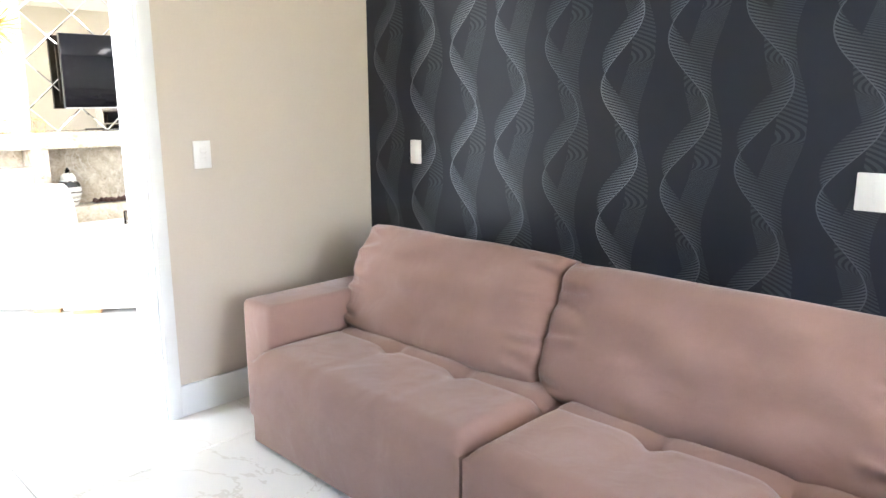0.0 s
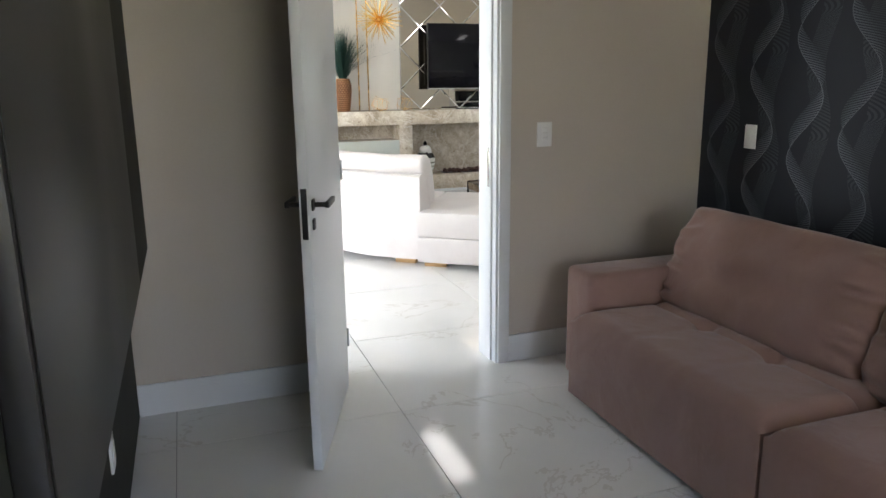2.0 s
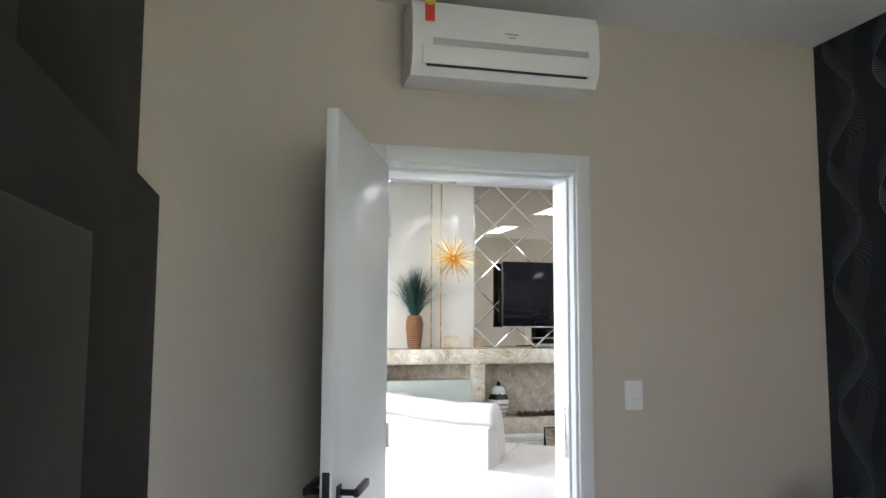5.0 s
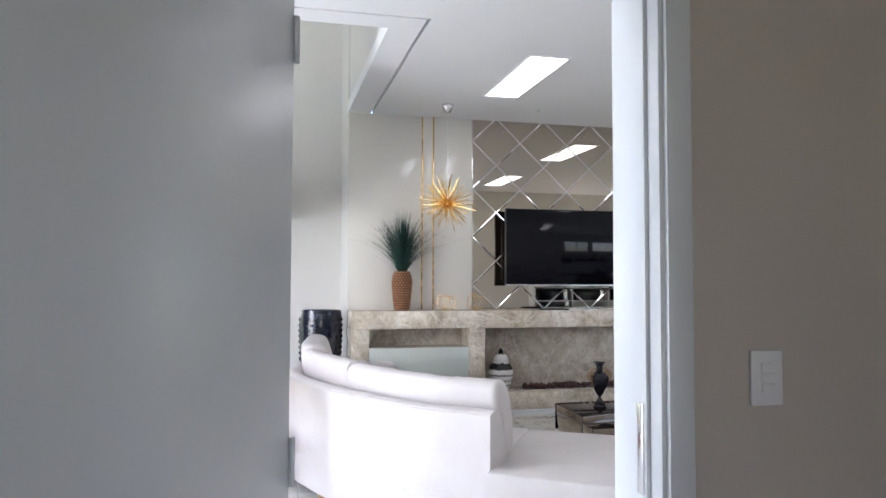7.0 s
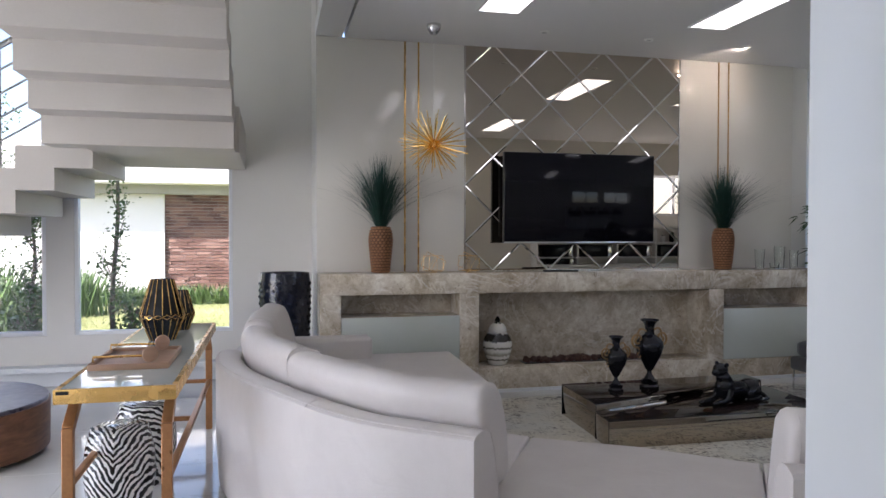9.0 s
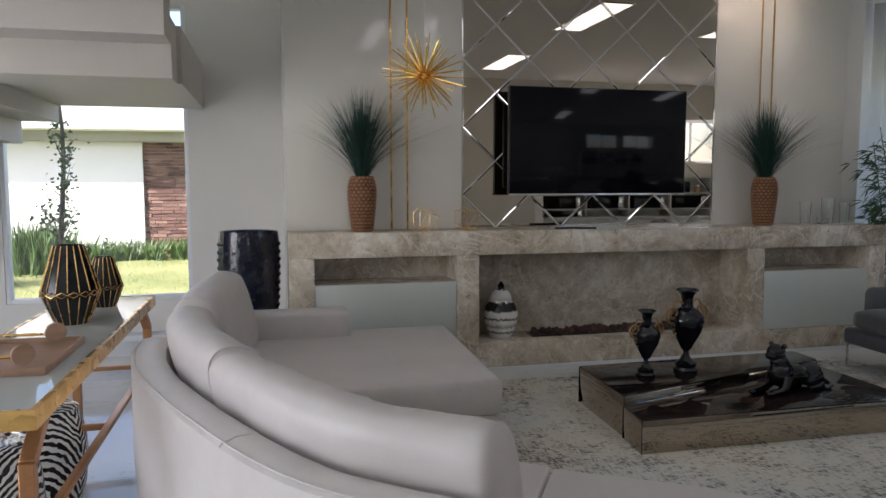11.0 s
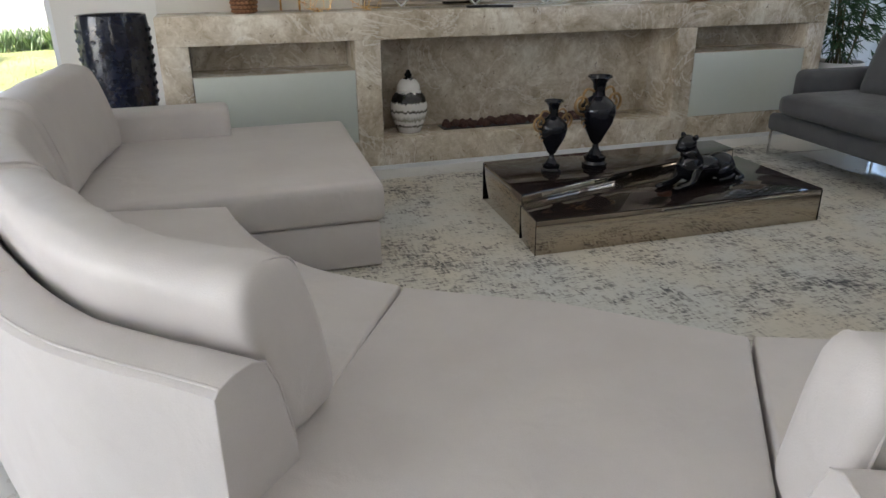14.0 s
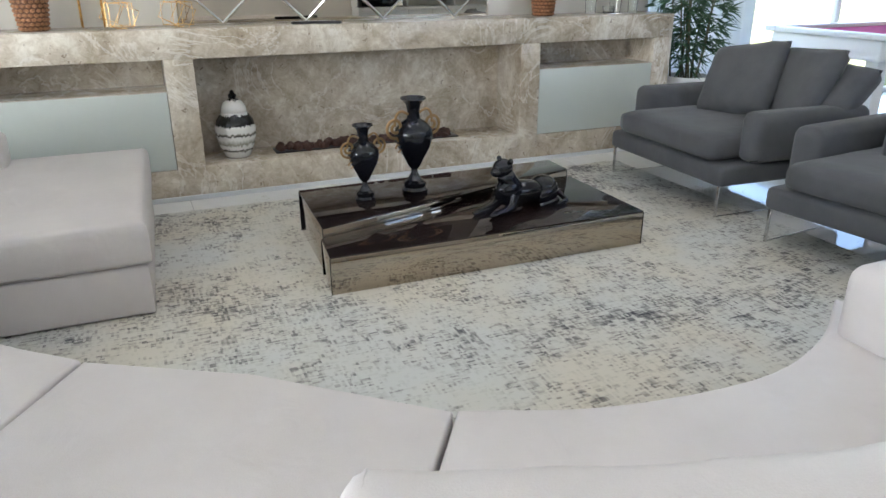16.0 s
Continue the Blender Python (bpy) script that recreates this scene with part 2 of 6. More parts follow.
def make_wallpaper():
    m, nt, b = mat("ribbon_wallpaper", (0.016, 0.019, 0.027), 0.6, 0.0, 0.45)
    xyz = nt.nodes.new("ShaderNodeSeparateXYZ")
    nt.links.new(world_pos(nt), xyz.inputs[0])
    y, z = xyz.outputs[1], xyz.outputs[2]
    pitch, wave, amp, first = 0.2735, 0.55, 0.086, 0.0312
    yy = math_node(nt, "SUBTRACT", y, first)
    cell = math_node(nt, "FLOOR", math_node(nt, "DIVIDE", yy, pitch))
    rnd = math_node(nt, "FRACT", math_node(nt, "MULTIPLY", math_node(nt, "SINE", math_node(nt, "MULTIPLY", cell, 12.9898)), 43758.5))
    u = math_node(nt, "SUBTRACT", yy, math_node(nt, "MULTIPLY", math_node(nt, "ADD", cell, 0.5), pitch))
    # the ribbons crest at 0.52 m on even strips, at 0.07 and 0.35 m in turn on odd ones
    odd = math_node(nt, "FLOORED_MODULO", cell, 2.0)
    third = math_node(nt, "GREATER_THAN", math_node(nt, "FLOORED_MODULO", cell, 4.0), 2.5)
    crest = math_node(nt, "ADD", math_node(nt, "SUBTRACT", 0.52, math_node(nt, "MULTIPLY", odd, 0.45)), math_node(nt, "MULTIPLY", third, 0.28))
    ph = math_node(nt, "ADD", math_node(nt, "MULTIPLY", math_node(nt, "SUBTRACT", z, crest), 2 * math.pi / wave), math.pi / 2)
    c1 = math_node(nt, "MULTIPLY", math_node(nt, "SINE", ph), amp)
    c2 = math_node(nt, "MULTIPLY", math_node(nt, "SINE", math_node(nt, "SUBTRACT", ph, 1.15)), amp)
    lo, hi = math_node(nt, "MINIMUM", c1, c2), math_node(nt, "MAXIMUM", c1, c2)
    inside = math_node(nt, "MULTIPLY", math_node(nt, "GREATER_THAN", u, lo), math_node(nt, "LESS_THAN", u, hi))
    edge = math_node(nt, "LESS_THAN", math_node(nt, "ABSOLUTE", math_node(nt, "SUBTRACT", u, c1)), 0.0022)
    width = math_node(nt, "ADD", math_node(nt, "SUBTRACT", hi, lo), 0.004)
    across = math_node(nt, "DIVIDE", math_node(nt, "ABSOLUTE", math_node(nt, "SUBTRACT", u, c1)), width)
    hatch = math_node(nt, "ADD", math_node(nt, "MULTIPLY", z, 82.0), math_node(nt, "MULTIPLY", across, 2.2))
    line = math_node(nt, "GREATER_THAN", math_node(nt, "FRACT", hatch), 0.46)
    fade = math_node(nt, "SUBTRACT", 1.0, math_node(nt, "MULTIPLY", across, 0.75))
    ink = math_node(nt, "MAXIMUM", math_node(nt, "MULTIPLY", math_node(nt, "MULTIPLY", inside, line), fade), edge)
    # a faint second layer of hatching between the ribbons
    u2 = math_node(nt, "ADD", u, 0.06)
    c3 = math_node(nt, "MULTIPLY", math_node(nt, "SINE", math_node(nt, "ADD", ph, 1.4)), 0.03)
    faint = math_node(nt, "LESS_THAN", math_node(nt, "ABSOLUTE", math_node(nt, "SUBTRACT", u2, c3)), 0.05)
    ink2 = math_node(nt, "MULTIPLY", math_node(nt, "MULTIPLY", faint, line), 0.10)
    strength = math_node(nt, "ADD", 0.15, math_node(nt, "MULTIPLY", rnd, 0.44))
    fac = math_node(nt, "MAXIMUM", math_node(nt, "MULTIPLY", ink, strength), ink2)
    ground = ramp(nt, noise_tex(nt, world_pos(nt), 2.0, 3), [(0.3, (0.006, 0.009, 0.017)), (0.7, (0.010, 0.014, 0.025))])
    nt.links.new(mixc(nt, fac, ground, (0.28, 0.30, 0.335)), b.inputs["Base Color"])
    nt.links.new(math_node(nt, "MULTIPLY", fac, 0.9), b.inputs["Metallic"])
    nt.links.new(math_node(nt, "SUBTRACT", 0.60, math_node(nt, "MULTIPLY", fac, 0.25)), b.inputs["Roughness"])
    h = math_node(nt, "ADD", fac, math_node(nt, "MULTIPLY", noise_tex(nt, world_pos(nt), 260, 2), 0.3))
    bump(nt, b, h, 0.35, 0.002)
    return m


def make_zebra():
    m, nt, b = mat("zebra_glazed_ceramic", (0.8, 0.8, 0.8), 0.14)
    p = coords(nt)
    xyz = nt.nodes.new("ShaderNodeSeparateXYZ")
    nt.links.new(p, xyz.inputs[0])
    ax = math_node(nt, "ADD", math_node(nt, "ABSOLUTE", xyz.outputs[0]), math_node(nt, "MULTIPLY", math_node(nt, "ABSOLUTE", xyz.outputs[1]), 0.35))
    s = math_node(nt, "ADD", math_node(nt, "SUBTRACT", xyz.outputs[2], math_node(nt, "MULTIPLY", ax, 1.5)), math_node(nt, "MULTIPLY", noise_tex(nt, p, 9, 3), 0.13))
    f = math_node(nt, "ADD", 0.5, math_node(nt, "MULTIPLY", math_node(nt, "SINE", math_node(nt, "MULTIPLY", s, 150.0)), 0.5))
    nt.links.new(ramp(nt, f, [(0.50, (0.006, 0.006, 0.007)), (0.58, (0.80, 0.80, 0.78))]), b.inputs["Base Color"])
    return m


def make_rattan():
    m, nt, b = mat("woven_rattan", (0.42, 0.2, 0.085), 0.6)
    p = world_pos(nt)
    f = noise_tex(nt, p, 90, 3)
    nt.links.new(ramp(nt, f, [(0.3, (0.20, 0.085, 0.036)), (0.7, (0.41, 0.195, 0.088))]), b.inputs["Base Color"])
    bump(nt, b, f, 0.2, 0.004)
    return m


def make_wood(name, dark, light, axis=(1, 8, 8), rough=0.4):
    m, nt, b = mat(name, light, rough)
    p = coords(nt, axis)
    f = noise_tex(nt, p, 3.0, 6, 0.6, 1.2)
    nt.links.new(ramp(nt, f, [(0.3, dark), (0.7, light)]), b.inputs["Base Color"])
    bump(nt, b, f, 0.08, 0.003)
    return m


def make_glass(name, colour=(1, 1, 1), rough=0.0):
    m, nt, b = mat(name, colour, rough)
    b.inputs["Transmission Weight"].default_value = 1.0
    b.inputs["IOR"].default_value = 1.45
    return m


def make_pane():
    """Thin clear pane: mostly clear, with a mirror gloss that grows at a slant."""
    m = bpy.data.materials.new("window_glass")
    m.use_nodes = True
    nt = m.node_tree
    nt.nodes.remove(nt.nodes["Principled BSDF"])
    out = nt.nodes["Material Output"]
    tr, gl, mx = nd(nt, "BsdfTransparent"), nd(nt, "BsdfGlossy", Roughness=0.01), nt.nodes.new("ShaderNodeMixShader")
    lw = nd(nt, "LayerWeight", Blend=0.5)
    gloss = math_node(nt, "ADD", 0.025, math_node(nt, "MULTIPLY", math_node(nt, "POWER", lw.outputs["Facing"], 5.0), 0.9))
    nt.links.new(gloss, mx.inputs[0])
    nt.links.new(tr.outputs[0], mx.inputs[1]), nt.links.new(gl.outputs[0], mx.inputs[2])
    nt.links.new(mx.outputs[0], out.inputs[0])
    return m


def make_emit(name, colour, strength):
    m, nt, b = mat(name, colour, 0.5)
    b.inputs["Emission Color"].default_value = (*colour, 1)
    b.inputs["Emission Strength"].default_value = strength
    return m


def make_lawn():
    m, nt, b = mat("lawn", (0.1, 0.15, 0.04), 0.9)
    p = world_pos(nt)
    f = math_node(nt, "ADD", math_node(nt, "MULTIPLY", noise_tex(nt, p, 0.5, 4), 0.5), math_node(nt, "MULTIPLY", noise_tex(nt, p, 30, 4), 0.5))
    nt.links.new(ramp(nt, f, [(0.35, (0.17, 0.20, 0.06)), (0.5, (0.27, 0.29, 0.11)), (0.66, (0.40, 0.39, 0.18))]), b.inputs["Base Color"])
    bump(nt, b, noise_tex(nt, p, 60, 4), 0.6, 0.03)
    return m


def make_brick():
    m, nt, b = mat("red_brick", (0.3, 0.14, 0.1), 0.85)
    g = nt.nodes.new("ShaderNodeNewGeometry")
    nt.links.new(ramp(nt, g.outputs["Random Per Island"], [(0.0, (0.085, 0.042, 0.032)), (0.5, (0.15, 0.08, 0.06)), (1.0, (0.26, 0.16, 0.125))]), b.inputs["Base Color"])
    return m


floor_tile = make_floor_tile()
marble = make_travertine()
rug_mat = make_rug()
rose_suede = make_fabric("dusty_rose_suede", (0.270, 0.168, 0.142), (0.342, 0.217, 0.186), 500, 0.30, 0.8, 0.35)
pale_leather = make_fabric("pale_grey_leather", (0.60, 0.555, 0.535), (0.67, 0.63, 0.61), 300, 0.17, 0.46, 0.1, 0.5)
grey_fabric = make_fabric("charcoal_wool", (0.085, 0.087, 0.093), (0.125, 0.127, 0.133), 500, 0.22, 0.9, 0.2)
wallpaper = make_wallpaper()
zebra = make_zebra()
rattan = make_rattan()
# darker copy of the rattan: shade of the weave gaps put into the colour
rattan_gap_shade = mottled("shaded_rattan", (0.09, 0.038, 0.016), (0.17, 0.075, 0.034), 20, 0.7, 0, 120, 0.1)
tan_wood = make_wood("light_oak", (0.42, 0.25, 0.11), (0.58, 0.37, 0.18))
walnut = make_wood("walnut", (0.13, 0.055, 0.028), (0.26, 0.12, 0.06), (2, 2, 9))
tray_wood = make_wood("tan_tray", (0.36, 0.22, 0.15), (0.46, 0.30, 0.21), (1, 6, 6))
purple_marble = mottled("dark_violet_marble", (0.07, 0.065, 0.10), (0.2, 0.19, 0.26), 5, 0.3, 0, 20, 0.0)
smoked_mirror, _nt, _b = mat("smoked_mirror", (0.52, 0.46, 0.385), 0.015, 1.0)
bevel_mirror, _nt, _b = mat("bevelled_mirror_edge", (0.66, 0.65, 0.63), 0.02, 1.0)
bronze_mirror, _nt, _b = mat("bronze_mirror_glass", (0.47, 0.41, 0.335), 0.02, 1.0)
bronze_black, _nt, _b = mat("dark_bronze_glass", (0.018, 0.011, 0.010), 0.03)
clear_glass = make_glass("clear_glass", (0.97, 0.99, 0.98))
table_glass = mottled("white_backed_glass", (0.52, 0.56, 0.54), (0.56, 0.6, 0.58), 1, 0.05, 0, 20, 0.0)
pane_glass = make_pane()
panel_glow = make_emit("light_panel", (1.0, 0.99, 0.96), 0.95)
spot_glow = make_emit("spot_bulb", (1.0, 0.86, 0.68), 4.0)
spot_dim = make_emit("dim_spot_bulb", (1.0, 0.9, 0.75), 0.35)
lawn = make_lawn()
brick_mat = make_brick()

# ---- mesh helpers ----


def obj(name, bm, m, parent=None, smooth=False, sharp=40):
    me = bpy.data.meshes.new(name)
    bmesh.ops.recalc_face_normals(bm, faces=bm.faces)
    if smooth:
        lim = radians(sharp)
        for f in bm.faces:
            f.smooth = True
        for e in bm.edges:
            if len(e.link_faces) == 2 and e.calc_face_angle(0) > lim:
                e.smooth = False
    bm.to_mesh(me)
    bm.free()
    for mm in (m if isinstance(m, (list, tuple)) else [m]):
        me.materials.append(mm)
    ob = new(name, me)
    if parent is not None:
        ob.parent = parent
    return ob


def part(name, bm, m, parent, label="", smooth=True, sharp=40):
    ob = obj(name, bm, m, parent, smooth, sharp)
    return tagged(ob, label) if label else ob


def base(name, at=(0, 0, 0), turn=0.0, label="", category="", group="", kind=""):
    e = new(name)
    e.empty_display_size = 0.1
    e.matrix_world = pose(*at, 0, 0, turn)
    return tagged(e, label, category, group, kind)


def add_box(bm, x0, x1, y0, y1, z0, z1, bev=0.0, seg=2):
    r = bmesh.ops.create_cube(bm, size=1.0, matrix=Matrix.LocRotScale(((x0 + x1) / 2, (y0 + y1) / 2, (z0 + z1) / 2), None, (x1 - x0, y1 - y0, z1 - z0)))
    if bev > 0:
        es = list({e for v in r["verts"] for e in v.link_edges})
        bmesh.ops.bevel(bm, geom=es, offset=bev, segments=seg, profile=0.5, affect="EDGES", clamp_overlap=True)
    return bm


def box(x0, x1, y0, y1, z0, z1, bev=0.0, seg=2):
    return add_box(bmesh.new(), x0, x1, y0, y1, z0, z1, bev, seg)


def boxes(*rows, bev=0.0):
    bm = bmesh.new()
    for r in rows:
        add_box(bm, *r, bev)
    return bm


def add_loft(bm, rings, cap=True, closed=False):
    vs = [[bm.verts.new(p) for p in r] for r in rings]
    n = len(rings[0])
    pairs = list(zip(vs, vs[1:])) + ([(vs[-1], vs[0])] if closed else [])
    for a, b in pairs:
        for i in range(n):
            j = (i + 1) % n
            bm.faces.new((a[i], a[j], b[j], b[i]))
    if cap and not closed:
        bm.faces.new(vs[0][::-1]), bm.faces.new(vs[-1])
    return bm


def loft(rings, cap=True, closed=False):
    return add_loft(bmesh.new(), rings, cap, closed)


def ring(r, z, n=28, cx=0.0, cy=0.0):
    return [(cx + r * math.cos(2 * math.pi * i / n), cy + r * math.sin(2 * math.pi * i / n), z) for i in range(n)]


def lathe(profile, n=28, cx=0.0, cy=0.0):
    return loft([ring(max(r, 0.0005), z, n, cx, cy) for r, z in profile])


def add_tube(bm, pts, rad, n=8):
    """A round bar along a line of points; rad may be one radius or one for each point."""
    pts = [Vector(p) for p in pts]
    rads = rad if isinstance(rad, (list, tuple)) else [rad] * len(pts)
    rings, up = [], None
    for i, p in enumerate(pts):
        d = (pts[min(i + 1, len(pts) - 1)] - pts[max(i - 1, 0)]).normalized()
        if up is None:
            up = d.orthogonal().normalized()
        up = (up - d * up.dot(d)).normalized()
        s = d.cross(up)
        rings.append([p + (up * math.cos(2 * math.pi * k / n) + s * math.sin(2 * math.pi * k / n)) * rads[i] for k in range(n)])
    return add_loft(bm, rings)


def tube(pts, rad, n=8):
    return add_tube(bmesh.new(), pts, rad, n)


def add_bar(bm, a, b, w, h):
    """A rectangular bar from a to b."""
    a, b = Vector(a), Vector(b)
    d = (b - a).normalized()
    s = d.cross(Vector((0, 0, 1)))
    s = s.normalized() if s.length > 0.01 else Vector((1, 0, 0))
    u = s.cross(d)
    q = [s * i * w / 2 + u * j * h / 2 for i, j in ((-1, -1), (1, -1), (1, 1), (-1, 1))]
    return add_loft(bm, [[p + k for k in q] for p in (a, b)])


def curve_pts(ctrl, n):
    """A smooth line through control points (Catmull-Rom), n points evenly by parameter."""
    c = [Vector(p) for p in ctrl]
    c = [c[0] * 2 - c[1]] + c + [c[-1] * 2 - c[-2]]
    out, m = [], len(c) - 3
    for i in range(n):
        t = i / (n - 1) * m
        k = min(int(t), m - 1)
        f = t - k
        a, b, d, e = c[k], c[k + 1], c[k + 2], c[k + 3]
        out.append(0.5 * ((2 * b) + (d - a) * f + (2 * a - 5 * b + 4 * d - e) * f * f + (3 * b - a - 3 * d + e) * f ** 3))
    return out


def cushion(w, d, h, puff=0.35, n=14, seed=0, crease=0.006, gather=0.0):
    """A soft pillow about its middle: w along x, d along y, h thick, with pinched corners and slight creases."""
    bm = bmesh.new()
    bmesh.ops.create_grid(bm, x_segments=n, y_segments=n, size=1.0)
    top = list(bm.verts)
    r = bmesh.ops.duplicate(bm, geom=list(bm.verts) + list(bm.edges) + list(bm.faces))
    low = [g for g in r["geom"] if isinstance(g, bmesh.types.BMVert)]
    for vs, s in ((top, 1), (low, -1)):
        for v in vs:
            x, y = v.co.x, v.co.y
            e = (1 - abs(x) ** 4) * (1 - abs(y) ** 4)
            t = h / 2 * (max(e, 0.0)) ** puff
            pin = 1 - 0.05 * (x * x * (1 - y * y) + y * y * (1 - x * x))
            k = noise.noise(Vector((x * 2.3 + seed, y * 2.3, s * 3.1))) * crease * 2
            g = max(0.0, (abs(y) - 0.70) / 0.30) * max(0.0, 1 - abs(y)) * 3.0
            k += gather * g * math.sin(x * 19 + 1.5 * noise.noise(Vector((x * 3, y * 2, seed))) * 3)
            pin *= 1 - 0.06 * (x * y) ** 4
            v.co = Vector((x * w / 2 * pin, y * d / 2 * (pin if d < 0.8 else 1 - 0.03 * (x * y) ** 4), s * (t + (k if e > 0.05 else 0))))
    bmesh.ops.remove_doubles(bm, verts=bm.verts, dist=0.0008)
    return bm


def soft_block(x0, x1, y0, y1, z0, z1, bev, seed):
    """A stuffed block: rounded edges, a crowned top and slightly slack faces."""
    bm = box(x0, x1, y0, y1, z0, z1)
    bmesh.ops.subdivide_edges(bm, edges=list(bm.edges), cuts=11, use_grid_fill=True)
    cx, cy, cz = (x0 + x1) / 2, (y0 + y1) / 2, (z0 + z1) / 2
    for v in bm.verts:
        q = Vector((min(max(v.co.x, x0 + bev), x1 - bev), min(max(v.co.y, y0 + bev), y1 - bev), min(max(v.co.z, z0 + bev), z1 - bev)))
        off = v.co - q
        if off.length > 1e-6:
            v.co = q + off.normalized() * bev
        u, w = (v.co.x - cx) / (x1 - cx), (v.co.y - cy) / (y1 - cy)
        v.co.z += (0.02 * (1 - u * u) * (1 - w * w) if v.co.z > cz else 0.0) + 0.004 * noise.noise(v.co * 7 + Vector((seed, 0, 0)))
    return bm


def move(bm, m):
    bmesh.ops.transform(bm, matrix=m, verts=bm.verts)
    return bm

# ---- structure ----
H1, H2, H3 = 2.755, 3.21, 5.9     # bedroom, living room and stair-well heights


def slab(name, bm, m, label="", category="", smooth=False):
    return tagged(obj(name, bm, m, None, smooth), label, category, "", "structure")


slab("ground", box(-60, 70, -60, 90, -0.5, -0.16), lawn, "sunlit green lawn around the house", "ground")
floor = slab("floor", box(-4.4, 11.7, -2.8, 10.85, -0.15, -0.006), concrete_grey, "white polished marble-look tiled floor", "floor")

slab("wall_door", boxes((-0.15, 0.755, 3.59, 3.70, 0, H1), (1.605, 2.79, 3.59, 3.70, 0, H1), (0.755, 1.605, 3.59, 3.70, 2.125, H1)), wall_beige, "beige painted wall with the doorway", "wall")
slab("wall_living_back", boxes((-4.4, 0.755, 3.70, 3.78, 0, H2), (1.605, 6.2, 3.70, 3.78, 0, H2), (0.755, 1.605, 3.70, 3.78, 2.125, H2),
                               (6.2, 8.05, 3.70, 3.78, 0, 1.75), (6.2, 8.05, 3.70, 3.78, 2.6, H2), (7.75, 8.05, 3.70, 3.78, 1.75, 2.6), (8.05, 9.7, 3.70, 3.78, 0, 1.8), (8.05, 9.7, 3.70, 3.78, 2.6, H2), (9.7, 11.6, 3.70, 3.78, 0, H2)), wall_white, "off-white living room wall", "wall")
slab("wall_wallpaper", box(2.79, 2.95, -0.5, 3.70, 0, H1), wallpaper, "dark wallpaper with silver twisting ribbons", "wall")
slab("wall_side_window", boxes((2.79, 2.95, -2.6, -2.3, 0, H1), (2.79, 2.95, -2.3, -0.5, 0, 0.75), (2.79, 2.95, -2.3, -0.5, 2.35, H1)), wall_beige, "beige wall round the added side window", "wall")
slab("wall_panelled", box(-0.30, -0.15, -2.6, 3.70, 0, H1), greenish_dark, "dark grey-green panelled wall", "wall")
slab("wall_bedroom_back", boxes((-0.3, 0.10, -2.75, -2.6, 0, H1), (1.60, 2.95, -2.75, -2.6, 0, H1), (0.10, 1.60, -2.75, -2.6, 0, 0.7), (0.10, 1.60, -2.75, -2.6, 2.4, H1)), wall_beige, "beige end wall with the added bedroom window", "wall")
slab("ceiling_bedroom", box(-0.3, 2.95, -2.75, 3.70, H1, H1 + 0.1), ceil_white, "white bedroom ceiling", "ceiling")

slab("wall_tv", boxes((1.57, 6.75, 9.90, 10.05, 0, H2), (1.57, 1.70, 10.05, 10.75, 0, H3), (1.57, 1.62, 9.92, 10.05, H2, H3)), wall_white, "off-white wall behind the fireplace unit", "wall")
WX0, WX1, WZ0, WZ1 = -0.63, 0.80, 0.47, 2.9
slab("wall_window", boxes((WX1, 1.57, 10.68, 10.83, 0, H3), (-4.4, WX1, 10.68, 10.83, 0, WZ0), (WX0 - 0.24, WX0, 10.68, 10.83, WZ0, H3),
                          (WX0, WX1, 10.68, 10.83, WZ1, H3), (-4.4, -3.2, 10.68, 10.83, WZ0, H3), (-3.2, WX0 - 0.24, 10.68, 10.83, 5.2, H3)), wall_white, "off-white wall of the stair well with garden windows", "wall")
slab("wall_left", boxes((-4.55, -4.4, 3.7, 4.0, 0, H3), (-4.55, -4.4, 7.8, 10.83, 0, H3), (-4.55, -4.4, 4.0, 7.8, 2.5, H3)), wall_white, "off-white wall with a tall glazed opening", "wall")
slab("wall_upper", boxes((-4.4, 1.72, 7.10, 7.23, H2 + 0.12, H3), (1.58, 1.72, 7.23, 9.92, H2 + 0.12, H3)), wall_white, "upper walls of the stair well", "wall")
# out of view; made solid to keep daylight off the room's right side
slab("wall_far_right", box(11.55, 11.7, 3.7, 10.85, 0, H2), wall_white, "unseen off-white end wall closed against daylight", "wall")
slab("wall_garden", boxes((6.75, 7.05, 10.7, 10.85, 0, H2), (7.05, 11.55, 10.7, 10.85, 2.6, H2)), wall_white, "off-white wall above the garden doors", "wall")

ceil = bmesh.new()
for r in ((-4.4, 11.6, 3.70, 6.98), (-4.4, 1.80, 7.005, 7.23), (1.56, 1.80, 7.23, 9.92), (1.825, 11.6, 6.98, 9.92), (6.75, 11.6, 9.92, 10.8)):
    add_box(ceil, *r, H2, H2 + 0.12)
add_box(ceil, -4.4, 1.83, 6.975, 7.01, H2 + 0.06, H2 + 0.12)
add_box(ceil, 1.795, 1.83, 6.98, 9.92, H2 + 0.06, H2 + 0.12)
slab("ceiling_living", ceil, ceil_white, "white plaster ceiling with a dark shadow gap", "ceiling")
slab("ceiling_stairs", box(-4.5, 1.8, 7.1, 10.83, H3, H3 + 0.1), ceil_white, "white ceiling over the stair well", "ceiling")

